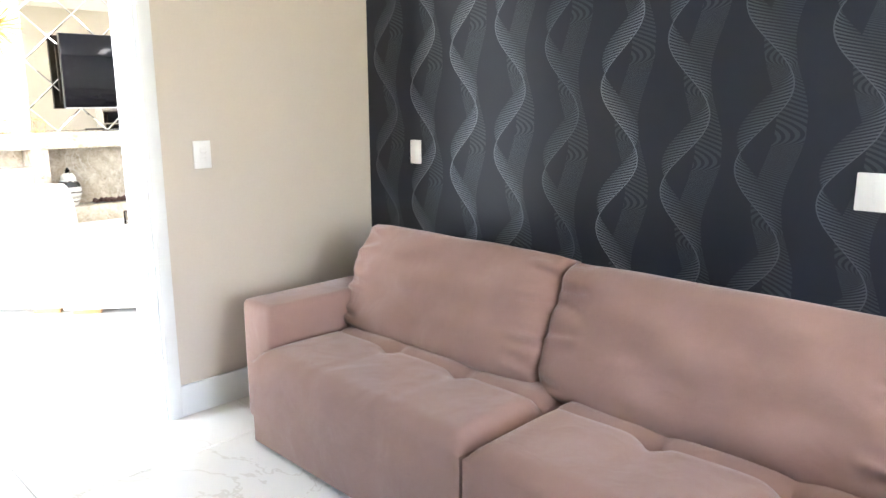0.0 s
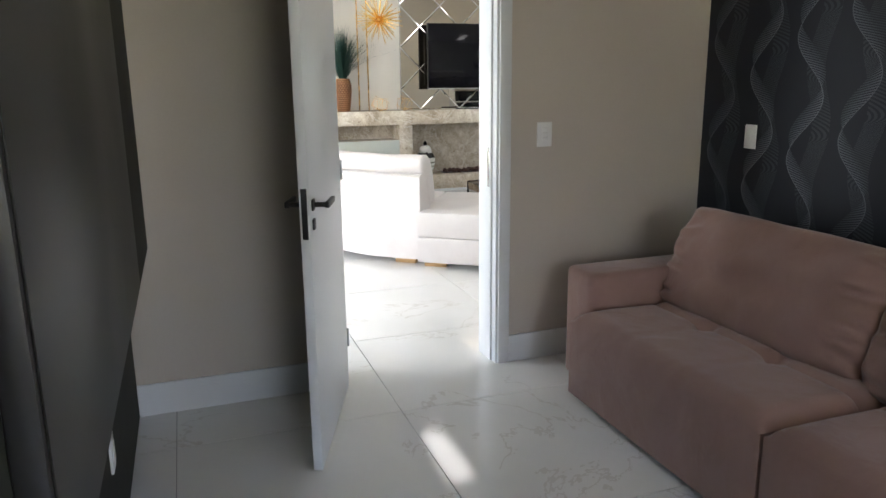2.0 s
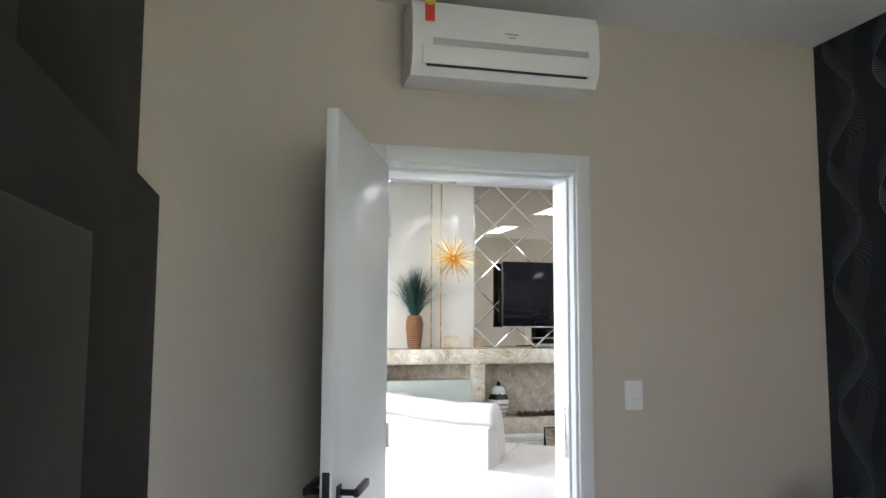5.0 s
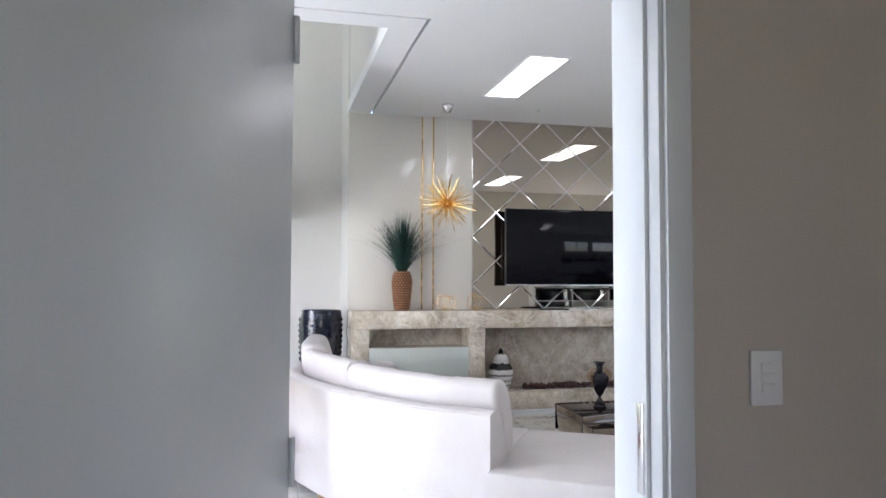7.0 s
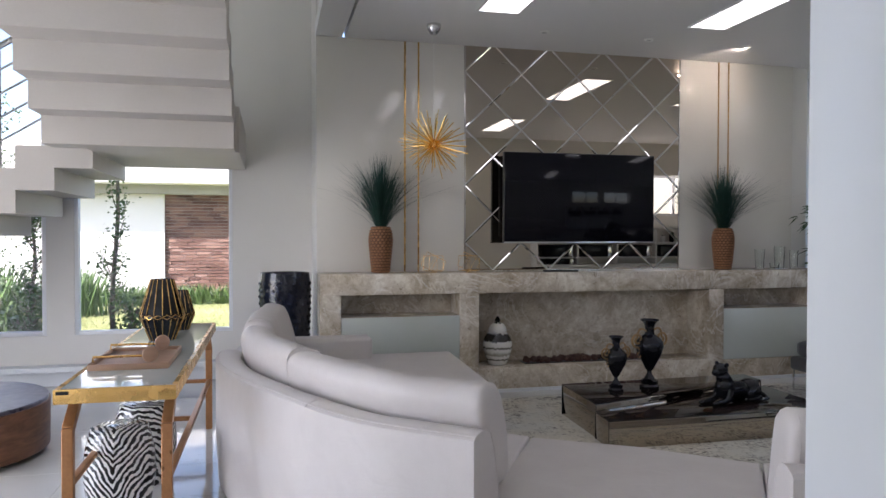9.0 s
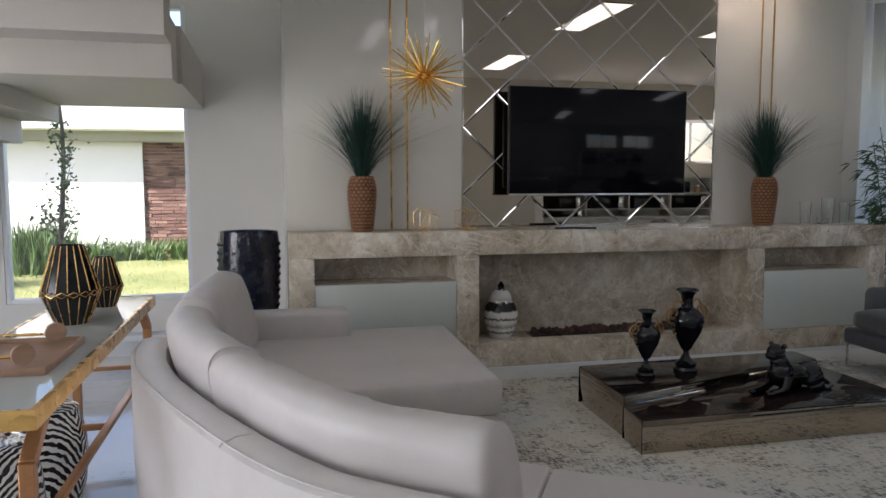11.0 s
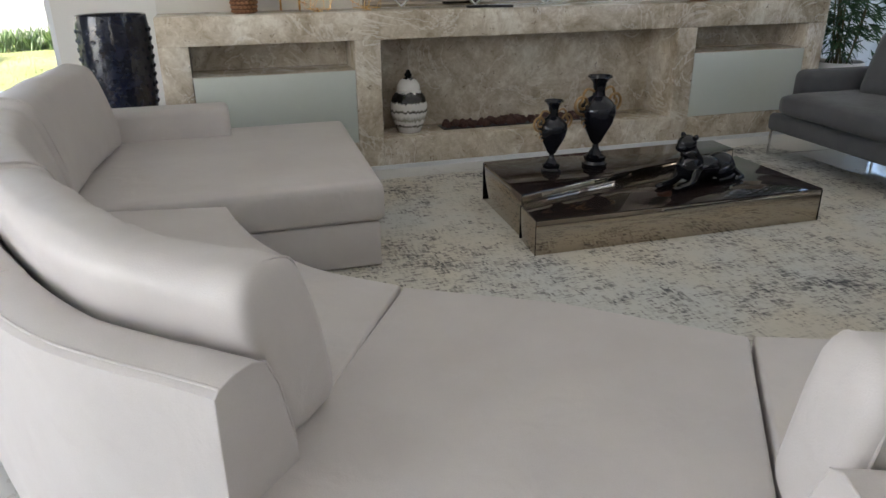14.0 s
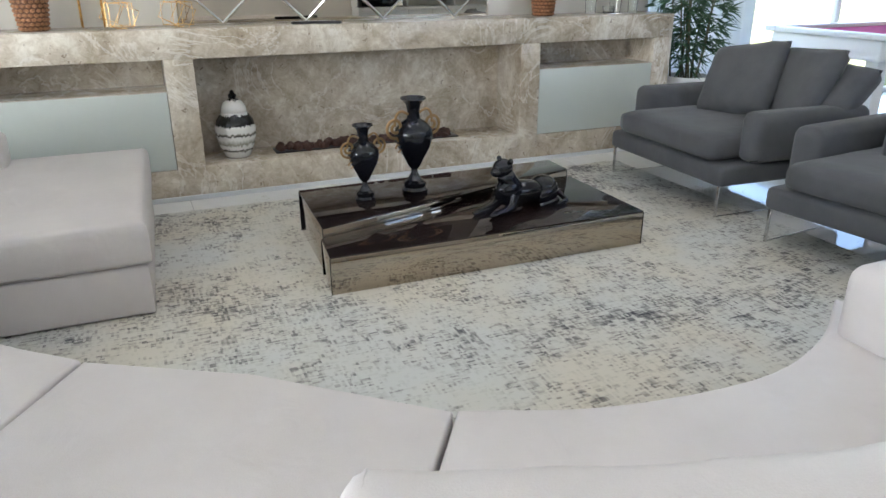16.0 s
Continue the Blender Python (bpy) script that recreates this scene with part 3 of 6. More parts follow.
# skirting
skirt = [(-0.15, 0.70, 3.575, 3.59, 0, 0.145), (1.644, 2.79, 3.575, 3.59, 0, 0.145)]
slab("baseboard", boxes(*skirt, bev=0.003), door_white, "white skirting board of the bedroom wall", "baseboard")
slab("baseboard_living", boxes((0.8, 1.57, 10.66, 10.68, 0, 0.15), (-4.4, 0.8, 10.66, 10.68, 0, 0.15), (1.555, 1.57, 9.9, 10.66, 0, 0.15), bev=0.003), door_white, "white skirting board below the garden windows", "baseboard")
slab("window_seat_ledge", box(-4.4, 1.57, 10.52, 10.68, 0.15, 0.20, 0.004), door_white, "white ledge under the garden windows", "ledge")

# the door frame
frame_ob = base("door_frame", (0, 0, 0), 0, "white lacquered door frame with flat casings", "door frame", "", "structure")
part("jamb", boxes((0.755, 0.79, 3.583, 3.783, 0, 2.09), bev=0.002), door_white, frame_ob)
jr = part("jamb", boxes((1.57, 1.605, 3.583, 3.783, 0, 2.09), (1.560, 1.572, 3.63, 3.780, 0, 2.075), bev=0.002), door_white, frame_ob)
part("head", boxes((0.755, 1.605, 3.583, 3.783, 2.09, 2.125), (0.79, 1.56, 3.63, 3.780, 2.075, 2.09), bev=0.002), door_white, frame_ob)
for y0, y1 in ((3.570, 3.5895), (3.7805, 3.792)):
    part("casing", box(0.70, 0.776, y0, y1, 0, 2.17, 0.003), door_white, frame_ob)
    part("casing", box(1.582, 1.643, y0, y1, 0, 2.17, 0.003), door_white, frame_ob)
    part("casing", box(0.776, 1.582, y0, y1, 2.105, 2.17, 0.003), door_white, frame_ob)
part("strike_plate", boxes((1.556, 1.5605, 3.64, 3.665, 0.92, 1.12), bev=0.001), chrome, jr, "steel strike plate")

# the open door leaf; its own x runs from the hinge to the free edge
leaf = base("door", (0.793, 3.575, 0), -109.5, "open white lacquered door with black lever handle", "door", "", "structure")
part("leaf", box(0.0, 0.795, -0.035, 0.0, 0.008, 2.085, 0.002), door_white, leaf)
part("lock_plate", box(0.7935, 0.7965, -0.028, -0.007, 0.90, 1.08, 0.001), black_matte, leaf, "black lock plate")
for s in (0, 1):
    yy = 0.0 if s else -0.035
    d = 1 if s else -1
    bm = bmesh.new()
    add_box(bm, 0.715, 0.755, min(yy, yy + d * 0.008), max(yy, yy + d * 0.008), 0.995, 1.035, 0.003)
    add_tube(bm, [(0.735, yy, 1.015), (0.735, yy + d * 0.055, 1.015)], 0.009, 10)
    add_box(bm, 0.60, 0.746, min(yy + d * 0.047, yy + d * 0.062), max(yy + d * 0.047, yy + d * 0.062), 1.004, 1.026, 0.003)
    part("handle", bm, black_matte, leaf, "black square lever handle")
    part("keyhole", box(0.718, 0.752, min(yy, yy + d * 0.008), max(yy, yy + d * 0.008), 0.925, 0.965, 0.003), black_matte, leaf, "black key escutcheon")
for z in (0.25, 1.05, 1.85):
    part("hinge", tube([(-0.004, 0.004, z - 0.045), (-0.004, 0.004, z + 0.045)], 0.006, 10), door_white, leaf)


def window(name, x0, x1, z0, z1, y, label, bars=(), fw=0.055):
    w = base(name, (0, 0, 0), 0, label, "window", "", "structure")
    for r in ((x0, x0 + fw, z0, z1), (x1 - fw, x1, z0, z1), (x0 + fw, x1 - fw, z0, z0 + fw), (x0 + fw, x1 - fw, z1 - fw, z1)):
        part("frame", box(r[0], r[1], y - 0.03, y + 0.05, r[2], r[3], 0.003), aluminium_white, w)
    xs = [x0 + fw, *bars, x1 - fw]
    for b in bars:
        part("mullion", box(b - fw / 2, b + fw / 2, y - 0.025, y + 0.045, z0 + fw, z1 - fw, 0.003), aluminium_white, w)
    for a, b in zip(xs, xs[1:]):
        g = part("pane", box(a, b, y + 0.008, y + 0.012, z0 + fw, z1 - fw), pane_glass, w, smooth=False)
        g.visible_shadow = False
    return w


def window_x(name, y0, y1, z0, z1, x, label, bars=(), fw=0.06):
    w = base(name, (0, 0, 0), 0, label, "window", "", "structure")
    for r in ((y0, y0 + fw, z0, z1), (y1 - fw, y1, z0, z1), (y0 + fw, y1 - fw, z0, z0 + fw), (y0 + fw, y1 - fw, z1 - fw, z1)):
        part("frame", box(x - 0.03, x + 0.05, r[0], r[1], r[2], r[3], 0.003), aluminium_white, w)
    ys = [y0 + fw, *bars, y1 - fw]
    for b in bars:
        part("mullion", box(x - 0.025, x + 0.045, b - fw / 2, b + fw / 2, z0 + fw, z1 - fw, 0.003), aluminium_white, w)
    for a, b in zip(ys, ys[1:]):
        g = part("pane", box(x + 0.008, x + 0.012, a, b, z0 + fw, z1 - fw), pane_glass, w, smooth=False)
        g.visible_shadow = False
    return w


window("window_1", WX0, WX1, WZ0, WZ1, 10.72, "fixed garden window in a white aluminium frame", fw=0.035)
window("window_2", -3.2, WX0 - 0.24, WZ0, 5.2, 10.72, "tall stair window in a white aluminium frame", (-1.9,), 0.04)
window("window_3", 7.05, 11.55, 0.0, 2.6, 10.75, "sliding glass garden doors in white frames", (8.55, 10.05))
window("window_4", 8.05, 9.7, 1.8, 2.6, 3.72, "small high window in a white aluminium frame", (8.87,))
window("window_7", 6.2, 7.75, 1.75, 2.6, 3.72, "high window above the kitchen in a white frame", (6.98,))
# window_5 and window_8: unseen openings, added to let light into the bedroom
window_x("window_5", -2.3, -0.5, 0.75, 2.35, 2.87, "added unseen side window of the bedroom in a white frame", (-1.4,))
window("window_8", 0.10, 1.60, 0.7, 2.4, -2.68, "added unseen bedroom window in a white aluminium frame", (0.85,))
window_x("window_6", 4.0, 7.8, 0.0, 2.5, -4.46, "wide glazed front of the living room", (5.27, 6.53))

# ---- stairs ----
stair = base("staircase", (0, 0, 0), 0, "white concrete staircase with stepped underside and steel railing", "staircase", "", "structure")
RISE, RUN, SX0, SX1 = 0.195, 0.285, -0.40, 0.90
y0, z0 = 8.90, 2.06


def prism_x(outline, x0, x1):
    """A solid from an outline in y and z, between two x."""
    bm = bmesh.new()
    a = [bm.verts.new((x0, y, z)) for y, z in outline]
    b = [bm.verts.new((x1, y, z)) for y, z in outline]
    n = len(outline)
    for i in range(n):
        j = (i + 1) % n
        if (a[i].co - a[j].co).length > 1e-5:
            bm.faces.new((a[i], a[j], b[j], b[i]))
    f1, f2 = bm.faces.new(a[::-1]), bm.faces.new(b)
    bmesh.ops.triangulate(bm, faces=[f1, f2])
    return bm


for i in range(11):
    bm = bmesh.new()
    add_box(bm, SX0, SX1, y0 - RUN * i, y0 - RUN * (i - 1) if i else 9.15, z0 + RISE * i + (0.003 if i % 2 else 0), z0 + 0.36 + RISE * i)
    part("step", bm, stair_paint, stair, smooth=False)
part("landing", boxes((-0.17, SX1 + 0.03, 9.15, 10.66, 2.06, 2.42), bev=0.004), stair_paint, stair, smooth=False)
for i in range(10):
    bm = bmesh.new()
    x, z = -0.17 - 0.27 * i, 1.93 - 0.175 * i
    add_box(bm, x - 0.27, x, 9.35, 10.64, z, z + 0.34)
    part("step", bm, stair_paint, stair, smooth=False)
for x in (SX0 + 0.05, SX1 - 0.05):
    for i in range(1, 10, 2):
        y, z = y0 - RUN * i + 0.3, z0 + 0.36 + RISE * i
        part("railing_post", tube([(x, y, z - 0.02), (x, y, z + 0.92)], 0.019, 8), chrome, stair)
    for k in range(5):
        h = 0.2 + 0.18 * k
        part("railing_bar", tube([(x, y0 + 0.25, z0 + 0.36 + h), (x, y0 - RUN * 9, z0 + 0.36 + RISE * 9 + h)], 0.024 if k == 4 else 0.009, 8), chrome, stair)
for i in range(0, 9, 2):
    x, z = -0.3 - 0.27 * i, 1.93 + 0.34 - 0.175 * i
    part("railing_post", tube([(x, 9.42, z - 0.02), (x, 9.42, z + 0.92)], 0.019, 8), chrome, stair)
for k in range(5):
    h = 0.2 + 0.18 * k
    part("railing_bar", tube([(-0.3, 9.42, 2.27 + h), (-2.46, 9.42, 0.87 + h)], 0.024 if k == 4 else 0.009, 8), chrome, stair)

# ---- bedroom things ----
panel = base("tv_panel", (0, 0, 0), 0, "dark grey-green floating wall panel", "wall panel")
part("board", box(-0.15, -0.045, 0.999, 3.575, 0.76, 1.93, 0.002), greenish_dark, panel)
part("board", box(-0.15, -0.045, -1.6, 0.996, 0.76, 1.93, 0.002), greenish_dark, panel)
tv1 = base("television", (0, 0, 0), 0, "black flat television on the dark wall panel", "television")
part("housing", box(-0.045, -0.012, 1.08, 2.46, 0.88, 1.675, 0.004), black_matte, tv1)
part("screen", box(-0.012, -0.009, 1.09, 2.45, 0.895, 1.665, 0.001), satin_screen, tv1, "dull grey sheen of the dark screen")
upper = base("wall_cabinet", (0, 0, 0), 0, "dark grey-green cabinet row under the ceiling", "cabinet")
part("door", box(-0.15, -0.125, 0.2, 2.3, 2.0, H1 - 0.003, 0.002), greenish_dark, upper)
part("door", box(-0.15, -0.125, 2.306, 3.58, 2.0, H1 - 0.003, 0.002), greenish_dark, upper)


def switch(name, at, turn, w, h, keys, label):
    """A wall plate in its own x and z, its back on y = 0, facing -y."""
    s = base(name, at, turn, label, "switch")
    part("plate", box(-w / 2, w / 2, -0.009, 0, -h / 2, h / 2, 0.004), white_plastic, s)
    for i in range(keys):
        kh = h * 0.56 / keys
        z = -h * 0.28 + kh * (i + 0.5)
        part("key", box(-w * 0.2, w * 0.2, -0.013, -0.009, z - kh / 2 + 0.001, z + kh / 2 - 0.001, 0.0015), white_plastic, s)
    return s


switch("light_switch", (1.831, 3.59, 1.176), 0, 0.082, 0.122, 3, "white three-key light switch on the beige wall")
switch("wall_socket", (2.79, 3.225, 1.155), -90, 0.075, 0.118, 1, "white wall socket plate on the dark wallpaper")
switch("wall_socket", (2.79, 1.155, 1.12), -90, 0.165, 0.118, 1, "white double socket plate on the dark wallpaper")
switch("wall_socket", (-0.15, 2.55, 0.36), 90, 0.075, 0.118, 1, "white socket plate on the dark panelled wall")

ac = base("air_conditioner", (0, 0, 0), 0, "white split air conditioner above the door", "air conditioner")
body = [(3.588, 2.405), (3.588, 2.705), (3.45, 2.705), (3.405, 2.69), (3.385, 2.65), (3.375, 2.52), (3.385, 2.45), (3.42, 2.405)]
part("body", prism_x(body, 0.845, 1.60), white_plastic, ac)
part("flap", move(box(-0.34, 0.34, -0.006, 0.006, -0.036, 0.036, 0.004), pose(1.222, 3.376, 2.475, 6, 0, 0)), white_plastic, ac)
part("slot", box(0.90, 1.545, 3.376, 3.388, 2.433, 2.439), black_matte, ac)
part("display_strip", move(box(-0.30, 0.33, -0.003, 0.003, -0.012, 0.012, 0.002), pose(1.222, 3.3735, 2.527, 2, 0, 0)), grey_plastic, ac)
part("label_strip", boxes((0.893, 0.93, 3.3815, 3.3835, 2.585, 2.685), bev=0.0), red_paper, ac, "red energy label")
part("label_disc", move(lathe([(0.022, 0), (0.022, 0.002)], 20), pose(0.911, 3.382, 2.688, 90, 0, 0)), yellow_paper, ac, "yellow round energy seal")
part("badge", boxes((1.205, 1.262, 3.3775, 3.379, 2.578, 2.585), (1.22, 1.25, 3.3775, 3.379, 2.565, 2.571), bev=0.0), grey_plastic, ac, "small grey lettering bars")

spot = base("ceiling_spot", (2.55, 3.04, H1), 0, "lit recessed ceiling spot with a white ring", "ceiling light")
part("ring", loft([ring(0.05, 0, 24), ring(0.05, -0.006, 24), ring(0.032, -0.008, 24), ring(0.030, 0.0, 24)]), white_plastic, spot)
part("bulb", lathe([(0.028, -0.002), (0.022, -0.009), (0.0, -0.0095)], 20), spot_glow, spot)

# rose suede sofa along the wallpaper wall
s1 = base("sofa", (0, 0, 0), 0, "dusty rose suede sofa with tufted seat and loose back cushions", "sofa")
SF, SB = 1.80, 2.76


def tufted(x0, x1, y0, y1, z0, z1, nx, ny):
    """A seat block whose top is drawn down along seams and at buttons."""
    bm = bmesh.new()
    gx, gy = 36, 44
    top = []
    for i in range(gx + 1):
        row = []
        for j in range(gy + 1):
            u, v = i / gx, j / gy
            x, y = x0 + (x1 - x0) * u, y0 + (y1 - y0) * v
            su = abs(math.sin(math.pi * u * nx)) if nx > 1 else 1.0
            sv = abs(math.sin(math.pi * v * ny)) if ny > 1 else 1.0
            dip = 0.015 * math.exp(-(su / 0.07) ** 2) * (1 if 0.08 < u < 0.95 else 0) + 0.014 * math.exp(-(sv / 0.07) ** 2) * (1 if 0.06 < v < 0.94 else 0)
            dip += 0.05 * math.exp(-(su * su + sv * sv) / 0.11) * (1 if 0.1 < u < 0.9 and 0.1 < v < 0.9 else 0)
            edge = min(u * (x1 - x0), (1 - u) * (x1 - x0), v * (y1 - y0), (1 - v) * (y1 - y0))
            rnd = 0.05 * max(0, 1 - edge / 0.07) ** 2
            row.append(bm.verts.new((x, y, z1 - dip - rnd + 0.004 * noise.noise(Vector((x * 5, y * 5, 2))))))
        top.append(row)
    for i in range(gx):
        for j in range(gy):
            bm.faces.new((top[i][j], top[i + 1][j], top[i + 1][j + 1], top[i][j + 1]))
    rim = [top[i][0] for i in range(gx + 1)] + [top[gx][j] for j in range(1, gy + 1)] + [top[i][gy] for i in range(gx - 1, -1, -1)] + [top[0][j] for j in range(gy - 1, 0, -1)]
    mid = []
    for v in rim:
        t = (v.co.y - y0) / (y1 - y0)
        bulge = -0.012 * abs(math.sin(math.pi * t * ny)) if abs(v.co.x - x0) < 1e-5 else 0.0
        mid.append(bm.verts.new((v.co.x + bulge, v.co.y, (z0 + z1) / 2)))
    lo = [bm.verts.new((v.co.x, v.co.y, z0)) for v in rim]
    for a, b in ((rim, mid), (mid, lo)):
        for i in range(len(rim)):
            j = (i + 1) % len(rim)
            bm.faces.new((a[i], a[j], b[j], b[i]))
    bm.faces.new(lo)
    return bm


part("arm", box(SF + 0.02, SB, 3.085, 3.31, 0.03, 0.575, 0.03, 4), rose_suede, s1)
part("seat", tufted(SF - 0.08, SB - 0.2, 1.925, 3.083, 0.03, 0.425, 2, 3), rose_suede, s1)
part("seat", tufted(SF - 0.08, SB - 0.2, 0.75, 1.91, 0.03, 0.425, 2, 3), rose_suede, s1)
part("back", box(SB - 0.16, SB + 0.01, 0.75, 3.085, 0.05, 0.66, 0.04, 4), rose_suede, s1)
part("arm", box(SF + 0.02, SB, 0.52, 0.748, 0.03, 0.575, 0.03, 4), rose_suede, s1)
for k, (a, b) in enumerate(((2.02, 3.15), (0.84, 2.05))):
    cm = pose(SB - 0.365, (a + b) / 2, 0.595 - 0.014 * k, 0, -66, 0)
    part("cushion", move(cushion(0.525, b - a, 0.31, 0.20, 60, k * 3.7, 0.016, 0.05), cm), rose_suede, s1, sharp=80)
for y in (0.65, 1.9, 3.15):
    for x in (SF + 0.08, SB - 0.1):
        part("foot", lathe([(0.025, 0), (0.03, 0.032)], 12, x, y), black_matte, s1)

# ---- fireplace unit ----
FX0, FX1, FY, FZ = 1.57, 6.69, 9.48, 1.08
NZ = 0.90
fire = base("fireplace_unit", (0, 0, 0), 0, "long beige marble fireplace unit with niches and mantel", "fireplace")
part("mantel", box(FX0, FX1, FY, 9.895, NZ, FZ, 0.004), marble, fire)
for a, b in ((FX0, 1.75), (2.805, 2.98), (5.305, 5.47), (6.52, FX1)):
    part("pier", box(a, b, FY, 9.895, 0, NZ, 0.003), marble, fire)
part("plinth", box(2.98, 5.305, FY + 0.002, 9.895, 0.0, 0.218, 0.003), marble, fire)
part("plinth", box(1.75, 2.805, FY + 0.002, 9.895, 0.0, 0.205, 0.003), marble, fire)
part("plinth", box(5.47, 6.52, FY + 0.002, 9.895, 0.0, 0.205, 0.003), marble, fire)
part("back_slab", box(2.98, 5.305, 9.86, 9.896, 0.218, NZ), marble, fire, smooth=False)
for a, b in ((1.75, 2.805), (5.47, 6.52)):
    part("back_slab", box(a, b, 9.84, 9.896, 0.205, NZ), marble, fire, smooth=False)
    part("shelf", box(a, b, FY + 0.025, 9.84, 0.69, 0.705), marble, fire, smooth=False)
    part("cabinet_door", box(a + 0.004, b - 0.004, FY + 0.004, FY + 0.024, 0.209, 0.703, 0.002), glass_cab, fire, "pale green lacquered glass flap")
slab("trim_hearth", box(FX0, FX1, FY - 0.015, FY, 0, 0.03, 0.002), door_white, "low white strip at the foot of the fireplace", "trim")

embers = base("lava_stones", (0, 0, 0), 0, "heap of brown lava stones in a long row on the hearth", "stones", "", "stuff")
bm = bmesh.new()
rs = random.Random(5)
for i in range(170):
    x, y = 3.50 + rs.random() * 1.33, 9.70 + (rs.random() - 0.5) * 0.13
    m4 = Matrix.LocRotScale((x, y, 0.226 + rs.random() * 0.03), Euler((rs.random() * 6, rs.random() * 6, 0)), (0.024 + 0.014 * rs.random(), 0.02 + 0.012 * rs.random(), 0.018 + 0.012 * rs.random()))
    r = bmesh.ops.create_icosphere(bm, subdivisions=1, radius=1.0, matrix=m4)
    for v in r["verts"]:
        v.co += noise.noise_vector(v.co * 60) * 0.006
part("stones", bm, lava, embers, smooth=False)
part("tray", boxes((3.47, 4.86, 9.62, 9.78, 0.2185, 0.226), bev=0.001), black_matte, embers)

# wall cladding, gold strips and the mirror
clad = base("wall_cladding", (0, 0, 0), 0, "glossy cream lacquered wall panels with gold strips", "wall panel", "", "structure")
for a, b in ((1.572, 2.373), (2.383, 2.501), (2.511, 2.948), (5.222, 5.661), (5.671, 5.778), (5.788, 6.56)):
    part("panel", box(a, b, 9.884, 9.90, FZ, H2, 0.0015), lacquer_cream, clad)
for x, m in ((2.378, gold), (2.506, gold), (5.666, lead_grey), (5.783, lead_grey)):
    part("strip", box(x - 0.007, x + 0.007, 9.879, 9.899, FZ + 0.001, H2 - 0.001, 0.001), m, clad, "slim metal strip")
MX0, MX1, MZ0, MZ1 = 2.95, 5.22, FZ + 0.002, H2 - 0.002
mirror = base("wall_mirror", (0, 0, 0), 0, "large smoked wall mirror with a diamond pattern", "mirror")
part("sheet", box(MX0, MX1, 9.882, 9.90, MZ0, MZ1), smoked_mirror, mirror, smooth=False)
CELL_X, CELL_Z = 0.5675, 0.54


def clip_line(x, z, s):
    """The stretch inside the mirror of the slanting line through (x, z) with slope s."""
    pts = []
    for xx in (MX0, MX1):
        zz = z + s * (xx - x)
        if MZ0 - 1e-6 <= zz <= MZ1 + 1e-6:
            pts.append((xx, zz))
    for zz in (MZ0, MZ1):
        xx = x + (zz - z) / s
        if MX0 < xx < MX1:
            pts.append((xx, zz))
    return sorted(pts)[:: max(1, len(pts) - 1)] if len(pts) > 1 else None


slope = CELL_Z / CELL_X
for s in (slope, -slope):
    for k in range(-9, 13):
        seg = clip_line(MX0 + CELL_X * k, 2.43, s)
        if not seg or abs(seg[0][0] - seg[1][0]) < 0.02:
            continue
        (xa, za), (xb, zb) = seg
        a, b = Vector((xa, 0, za)), Vector((xb, 0, zb))
        d = (b - a).normalized()
        n = Vector((-d.z, 0, d.x))
        bm = bmesh.new()
        rows = [[p + n * o + Vector((0, y, 0)) for o, y in ((-0.0105, 9.8815), (-0.001, 9.8785), (0.001, 9.8785), (0.0105, 9.8815))] for p in (a, b)]
        vs = [[bm.verts.new(p) for p in r] for r in rows]
        for i in range(3):
            bm.faces.new((vs[0][i], vs[0][i + 1], vs[1][i + 1], vs[1][i]))
        bm.faces.new(vs[0] ), bm.faces.new(vs[1][::-1]), bm.faces.new((vs[0][3], vs[0][0], vs[1][0], vs[1][3]))
        part("bevel_strip", bm, bevel_mirror, mirror, smooth=False)
part("edge_strip", box(MX0, MX0 + 0.012, 9.878, 9.8815, MZ0, MZ1, 0.001), bevel_mirror, mirror)
part("edge_strip", box(MX1 - 0.012, MX1, 9.878, 9.8815, MZ0, MZ1, 0.001), bevel_mirror, mirror)

tv = base("television", (4.045, 9.69, 1.765), 0, "black flat television on a wall arm before the mirror", "television")
part("screen", box(-0.763, 0.763, -0.022, -0.018, -0.405, 0.425, 0.001), black_gloss, tv)
part("housing", box(-0.77, 0.77, -0.018, 0.03, -0.42, 0.432, 0.004), black_matte, tv)
part("bottom_bezel", box(-0.77, 0.77, -0.024, -0.018, -0.422, -0.405, 0.001), chrome, tv, "silver lower edge")
part("back_housing", box(-0.71, 0.71, 0.03, 0.075, -0.36, 0.38, 0.02), black_matte, tv)
part("wall_bracket", boxes((-0.2, 0.2, 0.075, 0.165, -0.15, 0.15), (-0.25, 0.25, 0.165, 0.178, -0.2, 0.2), bev=0.004), black_matte, tv)


def diffuse_panel(at):
    p = base("ceiling_light", at, 0, "lit rectangular recessed ceiling light", "ceiling light", "ceiling lights of the living room")
    part("frame", boxes((-0.18, 0.18, -0.65, -0.632, -0.008, 0.002), (-0.18, 0.18, 0.632, 0.65, -0.008, 0.002), (-0.18, -0.162, -0.632, 0.632, -0.008, 0.002), (0.162, 0.18, -0.632, 0.632, -0.008, 0.002), bev=0.002), white_plastic, p)
    part("diffuser", box(-0.162, 0.162, -0.632, 0.632, -0.004, 0.0), panel_glow, p, smooth=False)
    return p


